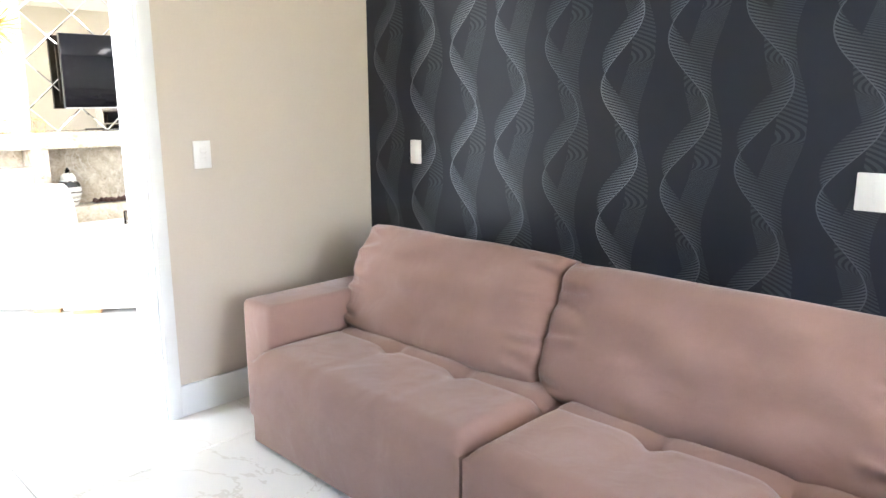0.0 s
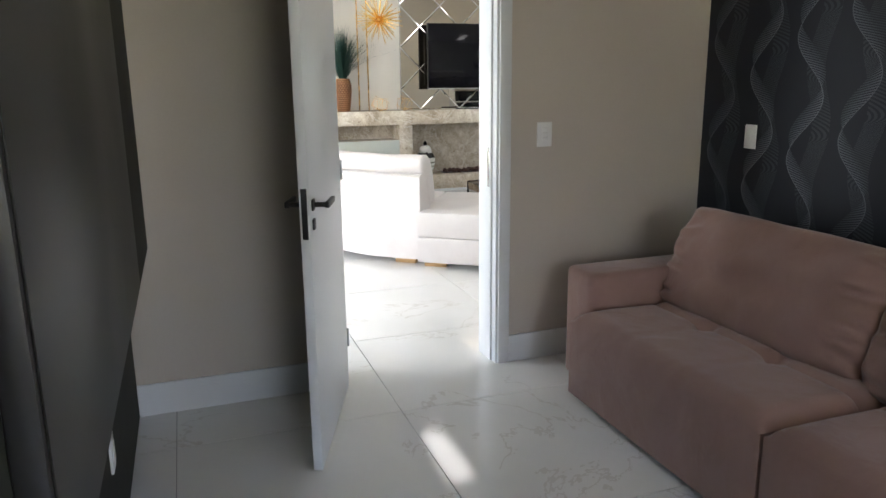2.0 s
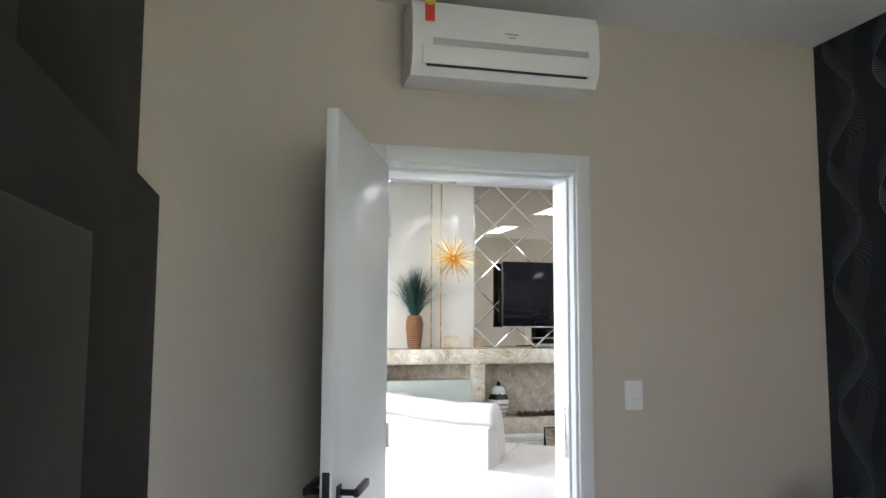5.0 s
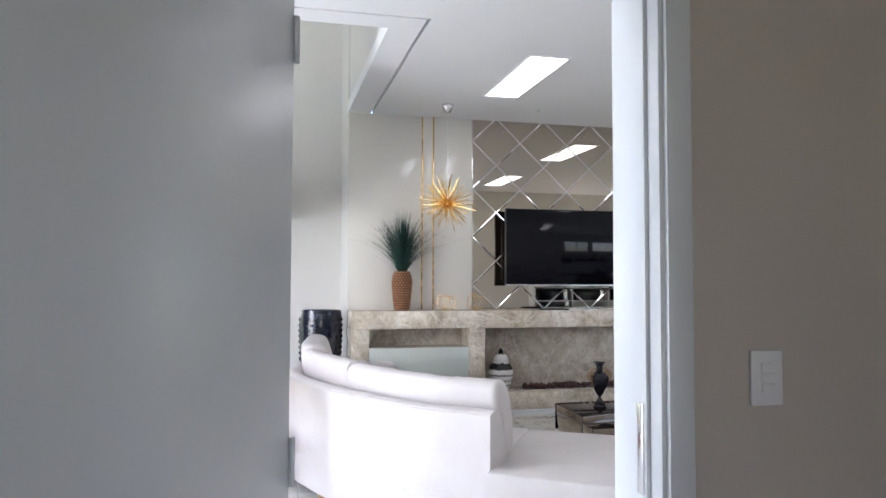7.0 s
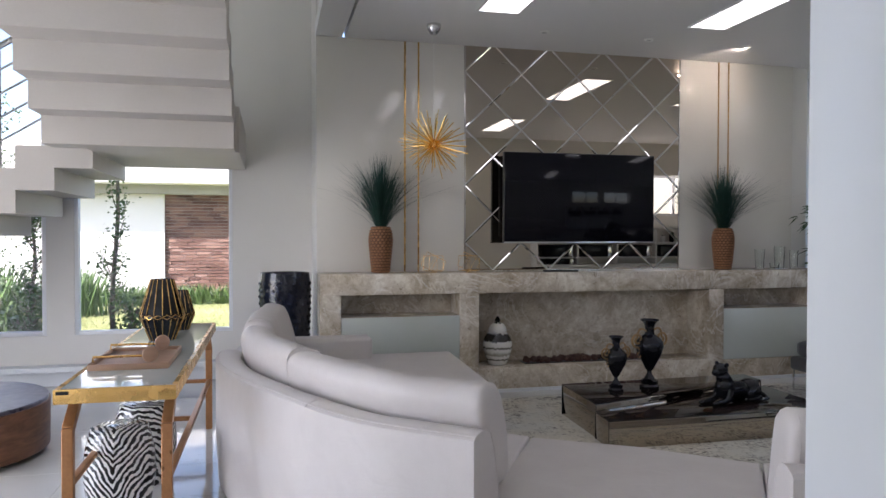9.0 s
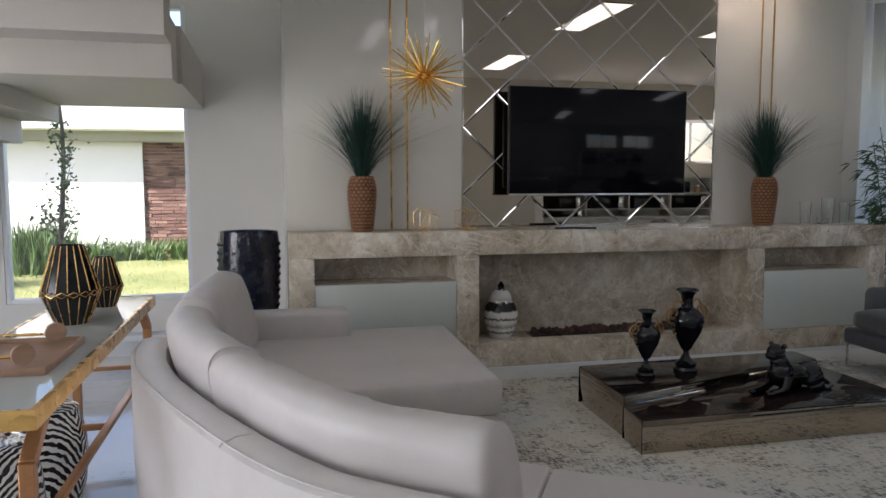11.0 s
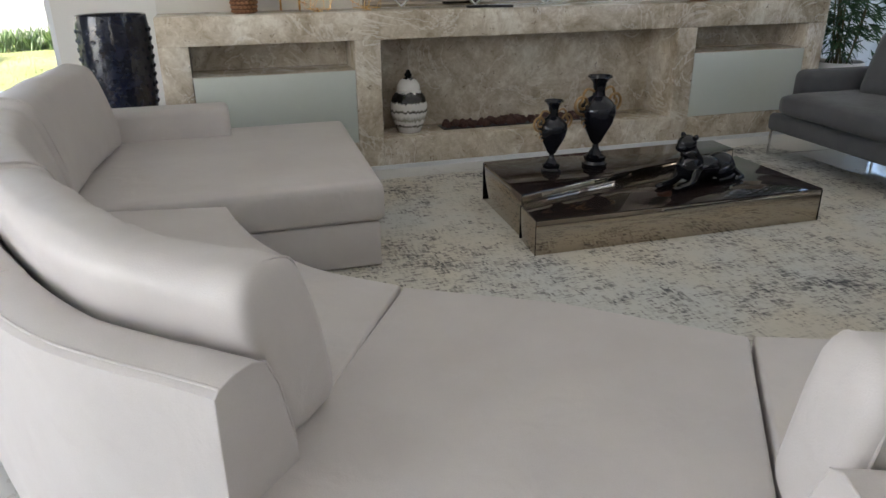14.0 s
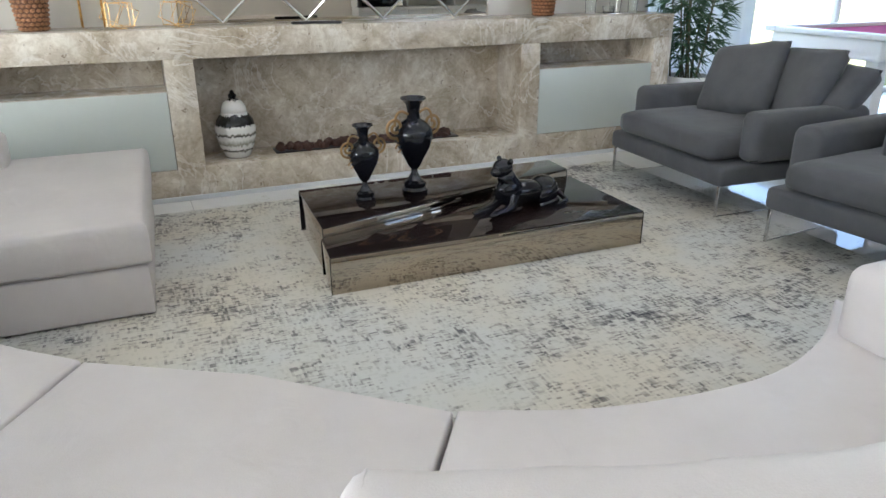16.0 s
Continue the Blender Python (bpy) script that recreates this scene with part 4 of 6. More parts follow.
first = diffuse_panel((2.945, 8.2, H2 - 0.001))
for x, y in ((4.83, 8.2), (6.7, 8.2), (2.945, 5.3), (4.83, 5.3)):
    copy_thing(first, pose(x, y, H2 - 0.001))
# the lit third spot is added, to imitate reflected sun streaks by the mirror
for x, lit in ((3.52, False), (4.54, False), (5.57, True)):
    sp = base("ceiling_spot", (x, 9.30, H2), 0, "added ceiling spot, lit to imitate warm streaks on the wall" if lit else "small recessed ceiling spot with a white ring, unlit", "ceiling light", "spots above the mirror")
    part("ring", loft([ring(0.045, 0.001, 24), ring(0.045, -0.006, 24), ring(0.03, -0.008, 24), ring(0.028, 0.0, 24)]), white_plastic, sp)
    part("bulb", lathe([(0.026, -0.001), (0.02, -0.007), (0.0, -0.0075)], 16), spot_dim if lit else grey_plastic, sp)
# lamp of the added spot, aimed where the streaks fall
ld = bpy.data.lights.new("spot_lamp", "SPOT")
ld.energy, ld.spot_size, ld.spot_blend, ld.color, ld.shadow_soft_size = 3.2, radians(120), 0.8, (1.0, 0.84, 0.66), 0.01
new("spot_lamp", ld).matrix_world = look((5.57, 9.30, H2 - 0.02), (5.5, 9.88, 2.95))

# starburst pendant
pd = base("pendant_lamp", (2.52, 9.30, 2.19), 0, "gold starburst pendant lamp on a thin cord", "pendant lamp")
part("canopy", lathe([(0.0, 0.93), (0.03, 0.935), (0.055, 0.975), (0.062, 1.0), (0.062, 1.019)], 24), chrome, pd, "polished metal canopy")
part("cord", tube([(0, 0, 0.03), (0, 0, 0.94)], 0.0015, 6), white_plastic, pd)
part("core", lathe([(0.0, -0.032), (0.024, -0.022), (0.032, 0), (0.024, 0.022), (0.0, 0.032)], 16), gold_bright, pd)
rs = random.Random(2)
for i in range(110):
    zz = 1 - 2 * (i + 0.5) / 110
    a = i * 2.39996
    d = Vector((math.sqrt(1 - zz * zz) * math.cos(a), math.sqrt(1 - zz * zz) * math.sin(a), zz))
    part("ray", tube([d * 0.02, d * (0.22 + 0.09 * rs.random())], [0.0042, 0.0036], 5), gold_bright, pd)

# ---- things on the mantel ----


def grass_vase(at, seed, label):
    v = base("vase", at, 0, label, "vase", "woven vases on the mantel")
    prof = [(0.072, 0.0), (0.078, 0.01), (0.092, 0.12), (0.104, 0.25), (0.106, 0.31), (0.097, 0.37), (0.082, 0.405), (0.078, 0.415), (0.068, 0.412), (0.066, 0.38)]
    # body coloured as shade, showing between the raised scales
    part("body", lathe(prof, 32), rattan_gap_shade, v)
    rv = random.Random(seed)
    bm = bmesh.new()
    rows, cols = 16, 18
    for k in range(rows):
        z = 0.015 + 0.385 * k / (rows - 1)
        i = next(q for q in range(len(prof) - 3) if prof[q + 1][1] >= z or q == len(prof) - 4)
        (r0, z0_), (r1, z1_) = prof[i], prof[i + 1]
        r = r0 + (r1 - r0) * max(0, min(1, (z - z0_) / max(1e-6, z1_ - z0_)))
        for c in range(cols):
            a = 2 * math.pi * (c + 0.5 * (k % 2)) / cols
            m4 = Matrix.Translation((r * math.cos(a), r * math.sin(a), z)) @ Euler((0, 0, a)).to_matrix().to_4x4() @ Matrix.Diagonal((0.009, 0.0155, 0.0115, 1))
            bmesh.ops.create_icosphere(bm, subdivisions=1, radius=1.0, matrix=m4)
    tagged(part("weave", bm, rattan, v, "raised woven scales"), kind="stuff")
    bm = bmesh.new()
    for i in range(560):
        a, lean = rv.random() * 6.283, abs(rv.gauss(0, 0.52))
        ln = 0.48 + 0.24 * rv.random()
        if rv.random() < 0.05:
            lean += 0.6
        d = Vector((math.cos(a), math.sin(a), 0))
        p0 = d * (0.045 * rv.random()) + Vector((0, 0, 0.39))
        side = Vector((-d.y, d.x, 0))
        pts = []
        for k in range(5):
            t = k / 4
            out = lean * ln * (0.45 * t + 0.55 * t * t)
            pts.append(p0 + d * out + Vector((0, 0, ln * t * (1 - 0.35 * min(lean, 1.2) * t))))
        w = 0.0036
        L = [bm.verts.new(p - side * w * (1 - (k / 4) ** 2 * 0.95)) for k, p in enumerate(pts)]
        R = [bm.verts.new(p + side * w * (1 - (k / 4) ** 2 * 0.95)) for k, p in enumerate(pts)]
        for k in range(4):
            bm.faces.new((L[k], R[k], R[k + 1], L[k + 1]))
    tagged(part("grass", bm, leaf_grass, v, "dark green artificial grass blades", smooth=False), kind="stuff")
    return v


grass_vase((2.125, 9.70, FZ), 3, "woven rattan vase with dark green grass on the mantel")
grass_vase((5.60, 9.69, FZ), 8, "woven rattan vase with bushy dark grass on the mantel")


def wire_cube(at, turn, s, label):
    w = base("wire_ornament", at, turn, label, "ornament", "gold wire ornaments on the mantel")
    for ang in (0, 32):
        m4 = pose(0, 0, s * 0.62, ang * 0.7, ang * 0.5, ang)
        c = [m4 @ Vector((x, y, z)) for x in (-s / 2, s / 2) for y in (-s / 2, s / 2) for z in (-s / 2, s / 2)]
        for i in range(8):
            for j in range(i + 1, 8):
                if bin(i ^ j).count("1") == 1:
                    part("wire", tube([c[i], c[j]], 0.0017, 5), gold, w)
    part("foot", boxes((-s * 0.25, s * 0.25, -0.004, 0.004, 0, 0.0035), (-0.004, 0.004, -s * 0.25, s * 0.25, 0, 0.003), (-0.002, 0.002, -0.002, 0.002, 0.0035, s * 0.2), bev=0.0), gold, w)
    return w


wire_cube((2.60, 9.66, FZ), 10, 0.135, "small gold wire cube ornament on the mantel")
wire_cube((2.935, 9.66, FZ), 25, 0.135, "tilted gold wire cube ornament beside the mirror")


def remote(at, turn, label):
    r = base("remote_control", at, turn, label, "remote control")
    part("body", box(-0.085, 0.085, -0.021, 0.021, 0, 0.018, 0.006), black_matte, r)
    part("keys", boxes(*[(-0.06 + 0.03 * i, -0.045 + 0.03 * i, -0.012, 0.012, 0.018, 0.0195) for i in range(4)], bev=0.0), grey_plastic, r)


remote((3.72, 9.60, FZ), 8, "black remote control lying on the mantel")
remote((3.88, 9.56, FZ), -25, "black remote control lying askew on the mantel")


def tumbler(at, h, r, label):
    g = base("glass", at, 0, label, "glass", "glasses on the mantel")
    part("bowl", lathe([(r * 0.8, 0.0), (r, h), (r - 0.003, h), (r * 0.8 - 0.003, 0.012), (0.0, 0.012)], 20), clear_glass, g)
    return g


for x, y, h, r in ((6.05, 9.72, 0.20, 0.05), (6.18, 9.66, 0.06, 0.05), (6.30, 9.74, 0.23, 0.055), (6.44, 9.7, 0.19, 0.045)):
    tumbler((x, y, FZ), h, r, "clear glass vessel on the mantel")
tray = base("glass_tray", (6.24, 9.64, FZ), 0, "small mirrored tray on the mantel", "tray")
part("plate", box(-0.12, 0.12, -0.07, 0.07, 0, 0.012, 0.003), bevel_mirror, tray)

# striped lidded urn on the hearth
urn = base("urn", (3.215, 9.67, 0.218), 0, "white ceramic lidded urn with black brushed bands", "urn")
U = [(0.072, 0), (0.085, 0.01), (0.115, 0.08), (0.134, 0.15), (0.136, 0.20), (0.12, 0.255), (0.092, 0.295), (0.075, 0.31)]


def urn_mat():
    m, nt, b = mat("urn_glaze", (0.75, 0.75, 0.72), 0.15)
    xyz = nt.nodes.new("ShaderNodeSeparateXYZ")
    p = coords(nt)
    nt.links.new(p, xyz.inputs[0])
    mp = nt.nodes.new("ShaderNodeMapping")
    mp.inputs["Scale"].default_value = (1, 1, 0.12)
    nt.links.new(p, mp.inputs[0])
    drip = math_node(nt, "SUBTRACT", noise_tex(nt, mp.outputs[0], 60, 2), 0.5)
    q = math_node(nt, "ADD", xyz.outputs[2], math_node(nt, "MULTIPLY", drip, 0.055))
    white, black, grey = (0.74, 0.73, 0.70), (0.012, 0.012, 0.012), (0.30, 0.29, 0.24)
    nt.links.new(ramp(nt, math_node(nt, "DIVIDE", q, 0.44), [
        (0.0, white), (0.10, white), (0.115, grey), (0.135, black), (0.15, white), (0.20, white), (0.225, grey), (0.30, white), (0.345, white), (0.36, black), (0.385, grey), (0.40, white),
        (0.50, white), (0.515, black), (0.655, black), (0.67, white), (0.87, white), (0.885, black)]), b.inputs["Base Color"])
    return m


um = urn_mat()
part("body", lathe(U, 36), um, urn)
lidp = part("lid", lathe([(0.082, 0.307), (0.086, 0.315), (0.08, 0.345), (0.06, 0.375), (0.03, 0.392), (0.014, 0.396)], 32), um, urn, "white domed lid")
part("knob", lathe([(0.012, 0.392), (0.026, 0.402), (0.028, 0.418), (0.014, 0.432), (0.016, 0.44), (0.0, 0.452)], 20), black_ceramic, lidp, "black knob")

# tall navy pot
potn = base("floor_pot", (1.29, 9.86, 0), 0, "tall navy glazed floor pot with raised studs", "pot")
PN = [(0.13, 0.0), (0.145, 0.02), (0.185, 0.25), (0.213, 0.55), (0.224, 0.85), (0.222, 1.0), (0.212, 1.085), (0.195, 1.08), (0.19, 0.9)]
part("body", lathe(PN, 40), navy_ceramic, potn)
bm = bmesh.new()
for k in range(17):
    z = 0.06 + 0.058 * k
    i = next(q for q in range(6) if PN[q + 1][1] >= z or q == 5)
    r = PN[i][0] + (PN[i + 1][0] - PN[i][0]) * (z - PN[i][1]) / (PN[i + 1][1] - PN[i][1])
    for c in range(20):
        a = 2 * math.pi * (c + 0.5 * (k % 2)) / 20
        bmesh.ops.create_icosphere(bm, subdivisions=1, radius=0.019, matrix=Matrix.Translation((r * math.cos(a), r * math.sin(a), z)) @ Euler((0, 0, a)).to_matrix().to_4x4() @ Matrix.Diagonal((0.6, 0.85, 0.85, 1)))
tagged(part("studs", bm, navy_ceramic, potn, "raised round studs"), kind="stuff")

# ---- coffee table ----
ct = base("coffee_table", (0, 0, 0), 0, "low coffee table of bronze mirror in two interlocking slabs", "coffee table")
RUGZ = 0.012


def quad_slab(pts, z0, z1, bev=0.004):
    bm = bmesh.new()
    a, b = [bm.verts.new((x, y, z0)) for x, y in pts], [bm.verts.new((x, y, z1)) for x, y in pts]
    n = len(pts)
    for i in range(n):
        bm.faces.new((a[i], a[(i + 1) % n], b[(i + 1) % n], b[i]))
    bm.faces.new(a[::-1]), bm.faces.new(b)
    if bev:
        bmesh.ops.bevel(bm, geom=list(bm.edges), offset=bev, segments=2, profile=0.5, affect="EDGES")
    return bm


UP = [(3.358, 7.887), (5.035, 8.36), (5.05, 8.60), (3.392, 8.566)]
LO = [(3.321, 7.618), (5.045, 7.604), (5.06, 8.355), (3.345, 7.872)]
part("upper_body", quad_slab(UP, RUGZ, 0.243), bronze_mirror, ct)
part("lower_body", quad_slab(LO, RUGZ, 0.194), bronze_mirror, ct)
part("upper_top", quad_slab(UP, 0.2435, 0.250, 0.002), bronze_black, ct, "dark bronze glass top")
part("lower_top", quad_slab(LO, 0.1945, 0.201, 0.002), bronze_black, ct, "dark bronze glass top")
for q, z1 in ((UP, 0.243), (LO, 0.194)):
    for x, y in q:
        part("corner_strip", box(x - 0.0018, x + 0.0018, y - 0.0018, y + 0.0018, RUGZ, z1, 0.0005), black_gloss, ct)


def amphora(at, h, label):
    a = base("amphora_vase", at, 12, label, "vase", "black amphora vases on the coffee table")
    k = h / 0.53
    part("plinth", lathe([(0.072 * k, 0.0), (0.074 * k, 0.02 * k), (0.06 * k, 0.035 * k), (0.066 * k, 0.06 * k), (0.045 * k, 0.075 * k), (0.0, 0.076 * k)], 8), black_ceramic, a, "black octagonal carved plinth")
    body = [(0.045, 0.07), (0.036, 0.085), (0.02, 0.11), (0.017, 0.135), (0.032, 0.15), (0.052, 0.19), (0.09, 0.26), (0.106, 0.32), (0.101, 0.36), (0.068, 0.395), (0.037, 0.415), (0.033, 0.45), (0.04, 0.49), (0.06, 0.515), (0.07, 0.52), (0.068, 0.528), (0.05, 0.52), (0.03, 0.49)]
    part("body", lathe([(r * k, z * k) for r, z in body], 28), black_ceramic, a)
    for s in (-1, 1):
        pts = []
        for i in range(26):
            t = i / 25
            an = radians(-100 + 520 * t)
            r = 0.058 * (1 - 0.75 * t)
            pts.append((s * (0.118 + r * math.cos(an)) * k, 0, (0.375 + r * math.sin(an)) * k))
        pts = [(s * 0.085 * k, 0, 0.30 * k), (s * 0.10 * k, 0, 0.305 * k)] + pts
        part("handle", tube(pts, 0.0085 * k, 8), lead_grey, a, "scrolled bronze handle")
        pts = [(s * (0.035 + 0.085 * math.sin(t * 1.55)) * k, 0, (0.44 + 0.03 * math.sin(t * 3.0) - 0.06 * t * t) * k) for t in [i / 10 for i in range(11)]]
        part("handle_arm", tube(pts, 0.0075 * k, 8), lead_grey, a)
        pts = [(s * (0.10 + 0.016 * math.cos(q)) * k, 0, (0.262 + 0.02 * math.sin(q)) * k) for q in [i * 0.4 for i in range(13)]]
        part("handle_curl", tube(pts, 0.005 * k, 6), lead_grey, a)
    return a


amphora((3.685, 8.235, 0.25), 0.415, "smaller black amphora with bronze handles on the table")
amphora((3.985, 8.275, 0.25), 0.53, "taller black amphora with bronze handles on the table")


def panther():
    """A glossy black reclining cat, one mesh of joined soft forms; its own x runs from tail to head."""
    bm = bmesh.new()

    def blob(x, y, z, sx, sy, sz, rot=(0, 0, 0)):
        m4 = Matrix.LocRotScale((x, y, z), Euler([radians(a) for a in rot]), (sx, sy, sz))
        bmesh.ops.create_uvsphere(bm, u_segments=16, v_segments=10, radius=1.0, matrix=m4)

    blob(0.0, 0, 0.085, 0.17, 0.07, 0.065, (0, -8, 0))
    blob(0.13, 0, 0.115, 0.085, 0.066, 0.085, (0, -25, 0))
    blob(-0.13, 0, 0.08, 0.09, 0.082, 0.075)
    blob(-0.12, -0.055, 0.06, 0.08, 0.035, 0.055, (0, 15, 0))
    blob(-0.12, 0.055, 0.06, 0.08, 0.035, 0.055, (0, 15, 0))
    add_tube(bm, [(-0.17, -0.07, 0.02), (-0.10, -0.09, 0.018), (-0.02, -0.085, 0.016)], [0.022, 0.02, 0.016], 10)
    add_tube(bm, [(-0.17, 0.07, 0.02), (-0.10, 0.09, 0.018), (-0.02, 0.085, 0.016)], [0.022, 0.02, 0.016], 10)
    for s, e in ((-1, 0.30), (1, 0.26)):
        add_tube(bm, [(0.13, s * 0.05, 0.10), (0.155, s * 0.055, 0.04), (0.20, s * 0.05, 0.022), (e, s * 0.045, 0.018)], [0.036, 0.028, 0.022, 0.018], 10)
        blob(e + 0.012, s * 0.045, 0.016, 0.03, 0.022, 0.016)
    add_tube(bm, [(0.12, 0, 0.14), (0.15, 0, 0.19), (0.165, 0, 0.225)], [0.06, 0.05, 0.042], 12)
    blob(0.178, 0, 0.247, 0.056, 0.052, 0.048)
    blob(0.222, 0, 0.230, 0.032, 0.033, 0.026)
    for s in (-1, 1):
        blob(0.163, s * 0.044, 0.286, 0.010, 0.016, 0.015, (s * -20, 0, 0))
        blob(0.198, s * 0.02, 0.250, 0.012, 0.010, 0.009)
    add_tube(bm, [(-0.20, 0, 0.07), (-0.25, 0.03, 0.03), (-0.22, 0.10, 0.015), (-0.12, 0.125, 0.013)], [0.02, 0.016, 0.013, 0.011], 10)
    return bm


cat = obj("panther_statue", panther(), black_ceramic, None, True, 80)
cat.matrix_world = pose(4.50, 7.93, 0.202, 0, 0, 196)
tagged(cat, "glossy black ceramic reclining panther figure on the coffee table", "statue")

rug = base("rug", (0, 0, 0), 0, "pale grey distressed area rug under the seating", "rug")
part("field", quad_slab([(1.75, 5.95), (6.0, 5.95), (6.03, 9.2), (1.75, 9.2)], 0.0005, RUGZ, 0.004), rug_mat, rug)

# ---- curved sectional sofa ----
SEAT, CUT = 0.45, 0.245


def plan_block(outline, z0, z1, r=0.03, seg=3, crown=0.0):
    """A solid over a plan outline with rounded top edges."""
    bm = bmesh.new()
    rings = []
    n = len(outline)
    pts = [Vector((x, y, 0)) for x, y in outline]
    area2 = sum(pts[i].x * pts[(i + 1) % n].y - pts[(i + 1) % n].x * pts[i].y for i in range(n))
    sgn = 1 if area2 > 0 else -1

    def inset(d):
        out = []
        for i in range(n):
            a, b, c = pts[i - 1], pts[i], pts[(i + 1) % n]
            e1, e2 = (b - a).normalized(), (c - b).normalized()
            n1, n2 = Vector((-e1.y, e1.x, 0)) * sgn, Vector((-e2.y, e2.x, 0)) * sgn
            h = (n1 + n2)
            h = h.normalized() if h.length > 1e-4 else n1
            k = max(0.5, h.dot(n1))
            out.append(b + h * d / k)
        return out

    steps = [(r * 0.5, z0), (0, z0 + r * 0.5)] + [(0, z1 - r)] + [(r * (1 - math.cos(radians(90 * s / seg))), z1 - r + r * math.sin(radians(90 * s / seg))) for s in range(1, seg + 1)]
    for d, z in steps:
        rings.append([(p.x, p.y, z) for p in inset(d)])
    vs = [[bm.verts.new(p) for p in rr] for rr in rings]
    for a, b in zip(vs, vs[1:]):
        for i in range(n):
            j = (i + 1) % n
            bm.faces.new((a[i], a[j], b[j], b[i]))
    bm.faces.new(vs[0][::-1])
    f = bm.faces.new(vs[-1])
    if crown:
        g = bmesh.ops.poke(bm, faces=[f])
        for v in g["verts"]:
            v.co.z += crown
    return bm


def sweep_section(path, section, end_round=0.0):
    """A section (offset to the path's left, height) carried along a plan path."""
    rings = []
    n = len(path)
    for i, p in enumerate(path):
        d = (path[min(i + 1, n - 1)] - path[max(i - 1, 0)])
        d = Vector((d.x, d.y, 0)).normalized()
        left = Vector((-d.y, d.x, 0))
        rings.append([(p.x + left.x * a, p.y + left.y * a, p.z + h) for a, h in section])
    if end_round:
        for q, e in ((0, 1), (n - 1, -2 + n)):
            c = sum((Vector(v) for v in rings[q]), Vector()) / len(rings[q])
            outd = (Vector((path[q].x, path[q].y, 0)) - Vector((path[e].x, path[e].y, 0))).normalized()
            extra = [[tuple(c + (Vector(v) - c) * k + outd * end_round * o) for v in rings[q]] for k, o in ((0.96, 0.45), (0.87, 0.8), (0.68, 1.0))]
            if q == 0:
                rings[0:0] = extra[::-1]
            else:
                rings.extend(extra)
    return loft(rings)


SHELL = [(0.012, 0.05), (0.0, 0.30), (0.0, 0.712), (0.012, 0.722), (0.05, 0.731), (0.10, 0.729), (0.135, 0.712), (0.165, 0.65), (0.20, 0.50), (0.215, 0.30), (0.215, 0.05)]
BACK = [(0.25, 0.462), (0.33, 0.452), (0.405, 0.465), (0.415, 0.53), (0.388, 0.65), (0.338, 0.80), (0.298, 0.850), (0.215, 0.866), (0.165, 0.852), (0.141, 0.80), (0.165, 0.68), (0.215, 0.55)]


def closed_curve(ctrl, per):
    """A smooth closed outline through pairs."""
    n, out = len(ctrl), []
    for i in range(n):
        a, b, c, d = (Vector(ctrl[(i + k) % n]) for k in (-1, 0, 1, 2))
        for q in range(per):
            f = q / per
            out.append(0.5 * ((2 * b) + (c - a) * f + (2 * a - 5 * b + 4 * c - d) * f * f + (3 * b - a - 3 * c + d) * f ** 3))
    return [(p.x, p.y) for p in out]


def even_line(ctrl, n=61):
    """n points at even steps along the smooth line through control points in plan, and its length."""
    fine = curve_pts([Vector((x, y, 0)) for x, y in ctrl], 400)
    run = [0.0]
    for p, q in zip(fine, fine[1:]):
        run.append(run[-1] + (q - p).length)
    out, k = [], 0
    for i in range(n):
        want = run[-1] * i / (n - 1)
        while k < 398 and run[k + 1] < want:
            k += 1
        out.append(fine[k].lerp(fine[k + 1], (want - run[k]) / max(1e-6, run[k + 1] - run[k])))
    return out, run[-1]


def stretch(ctrl, d0, d1, n):
    line, length = even_line(ctrl, 301)
    i0, i1 = (min(300, max(0, round(300 * d / length))) for d in (d0, d1))
    pick = [line[round(i0 + (i1 - i0) * k / (n - 1))] for k in range(n)]
    return pick


def rumple(bm, amount, scale, seed):
    """Slight slackness of stuffed leather."""
    bm.normal_update()
    moves = [(v, v.normal * amount * (noise.noise(v.co * scale + Vector((seed, 0, 0))) + 0.5 * noise.noise(v.co * scale * 2.7))) for v in bm.verts]
    for v, m4 in moves:
        v.co += m4
    return bm


def back_roll(name, ctrl, d0, d1, sg, holder, lift=0.0, n=40, seed=0.0):
    """A loose back cushion between two distances along the back line, with piped ends."""
    seg = stretch(ctrl, d0, d1, n)
    sec = [(a * sg, z + lift * max(0.0, (z - 0.455) / 0.41)) for a, z in closed_curve(BACK, 4)]
    c = part(name, rumple(sweep_section(seg, sec if sg > 0 else sec[::-1], end_round=0.03), 0.006, 6.0, seed), pale_leather, holder, sharp=60)
    for q, e in ((0, 1), (n - 1, n - 2)):
        d = (seg[e] - seg[q]).normalized() * (1 if q == 0 else -1)
        left = Vector((-d.y, d.x, 0))
        loop = [seg[q] + left * a * 1.0 + Vector((0, 0, z)) for a, z in sec]
        mid = sum(loop, Vector()) / len(loop)
        loop = [mid + (p - mid) * 0.998 for p in loop]
        part("piping", tube(loop + loop[:1], 0.0035, 6), pale_leather, c, "stitched end seam")
    return c


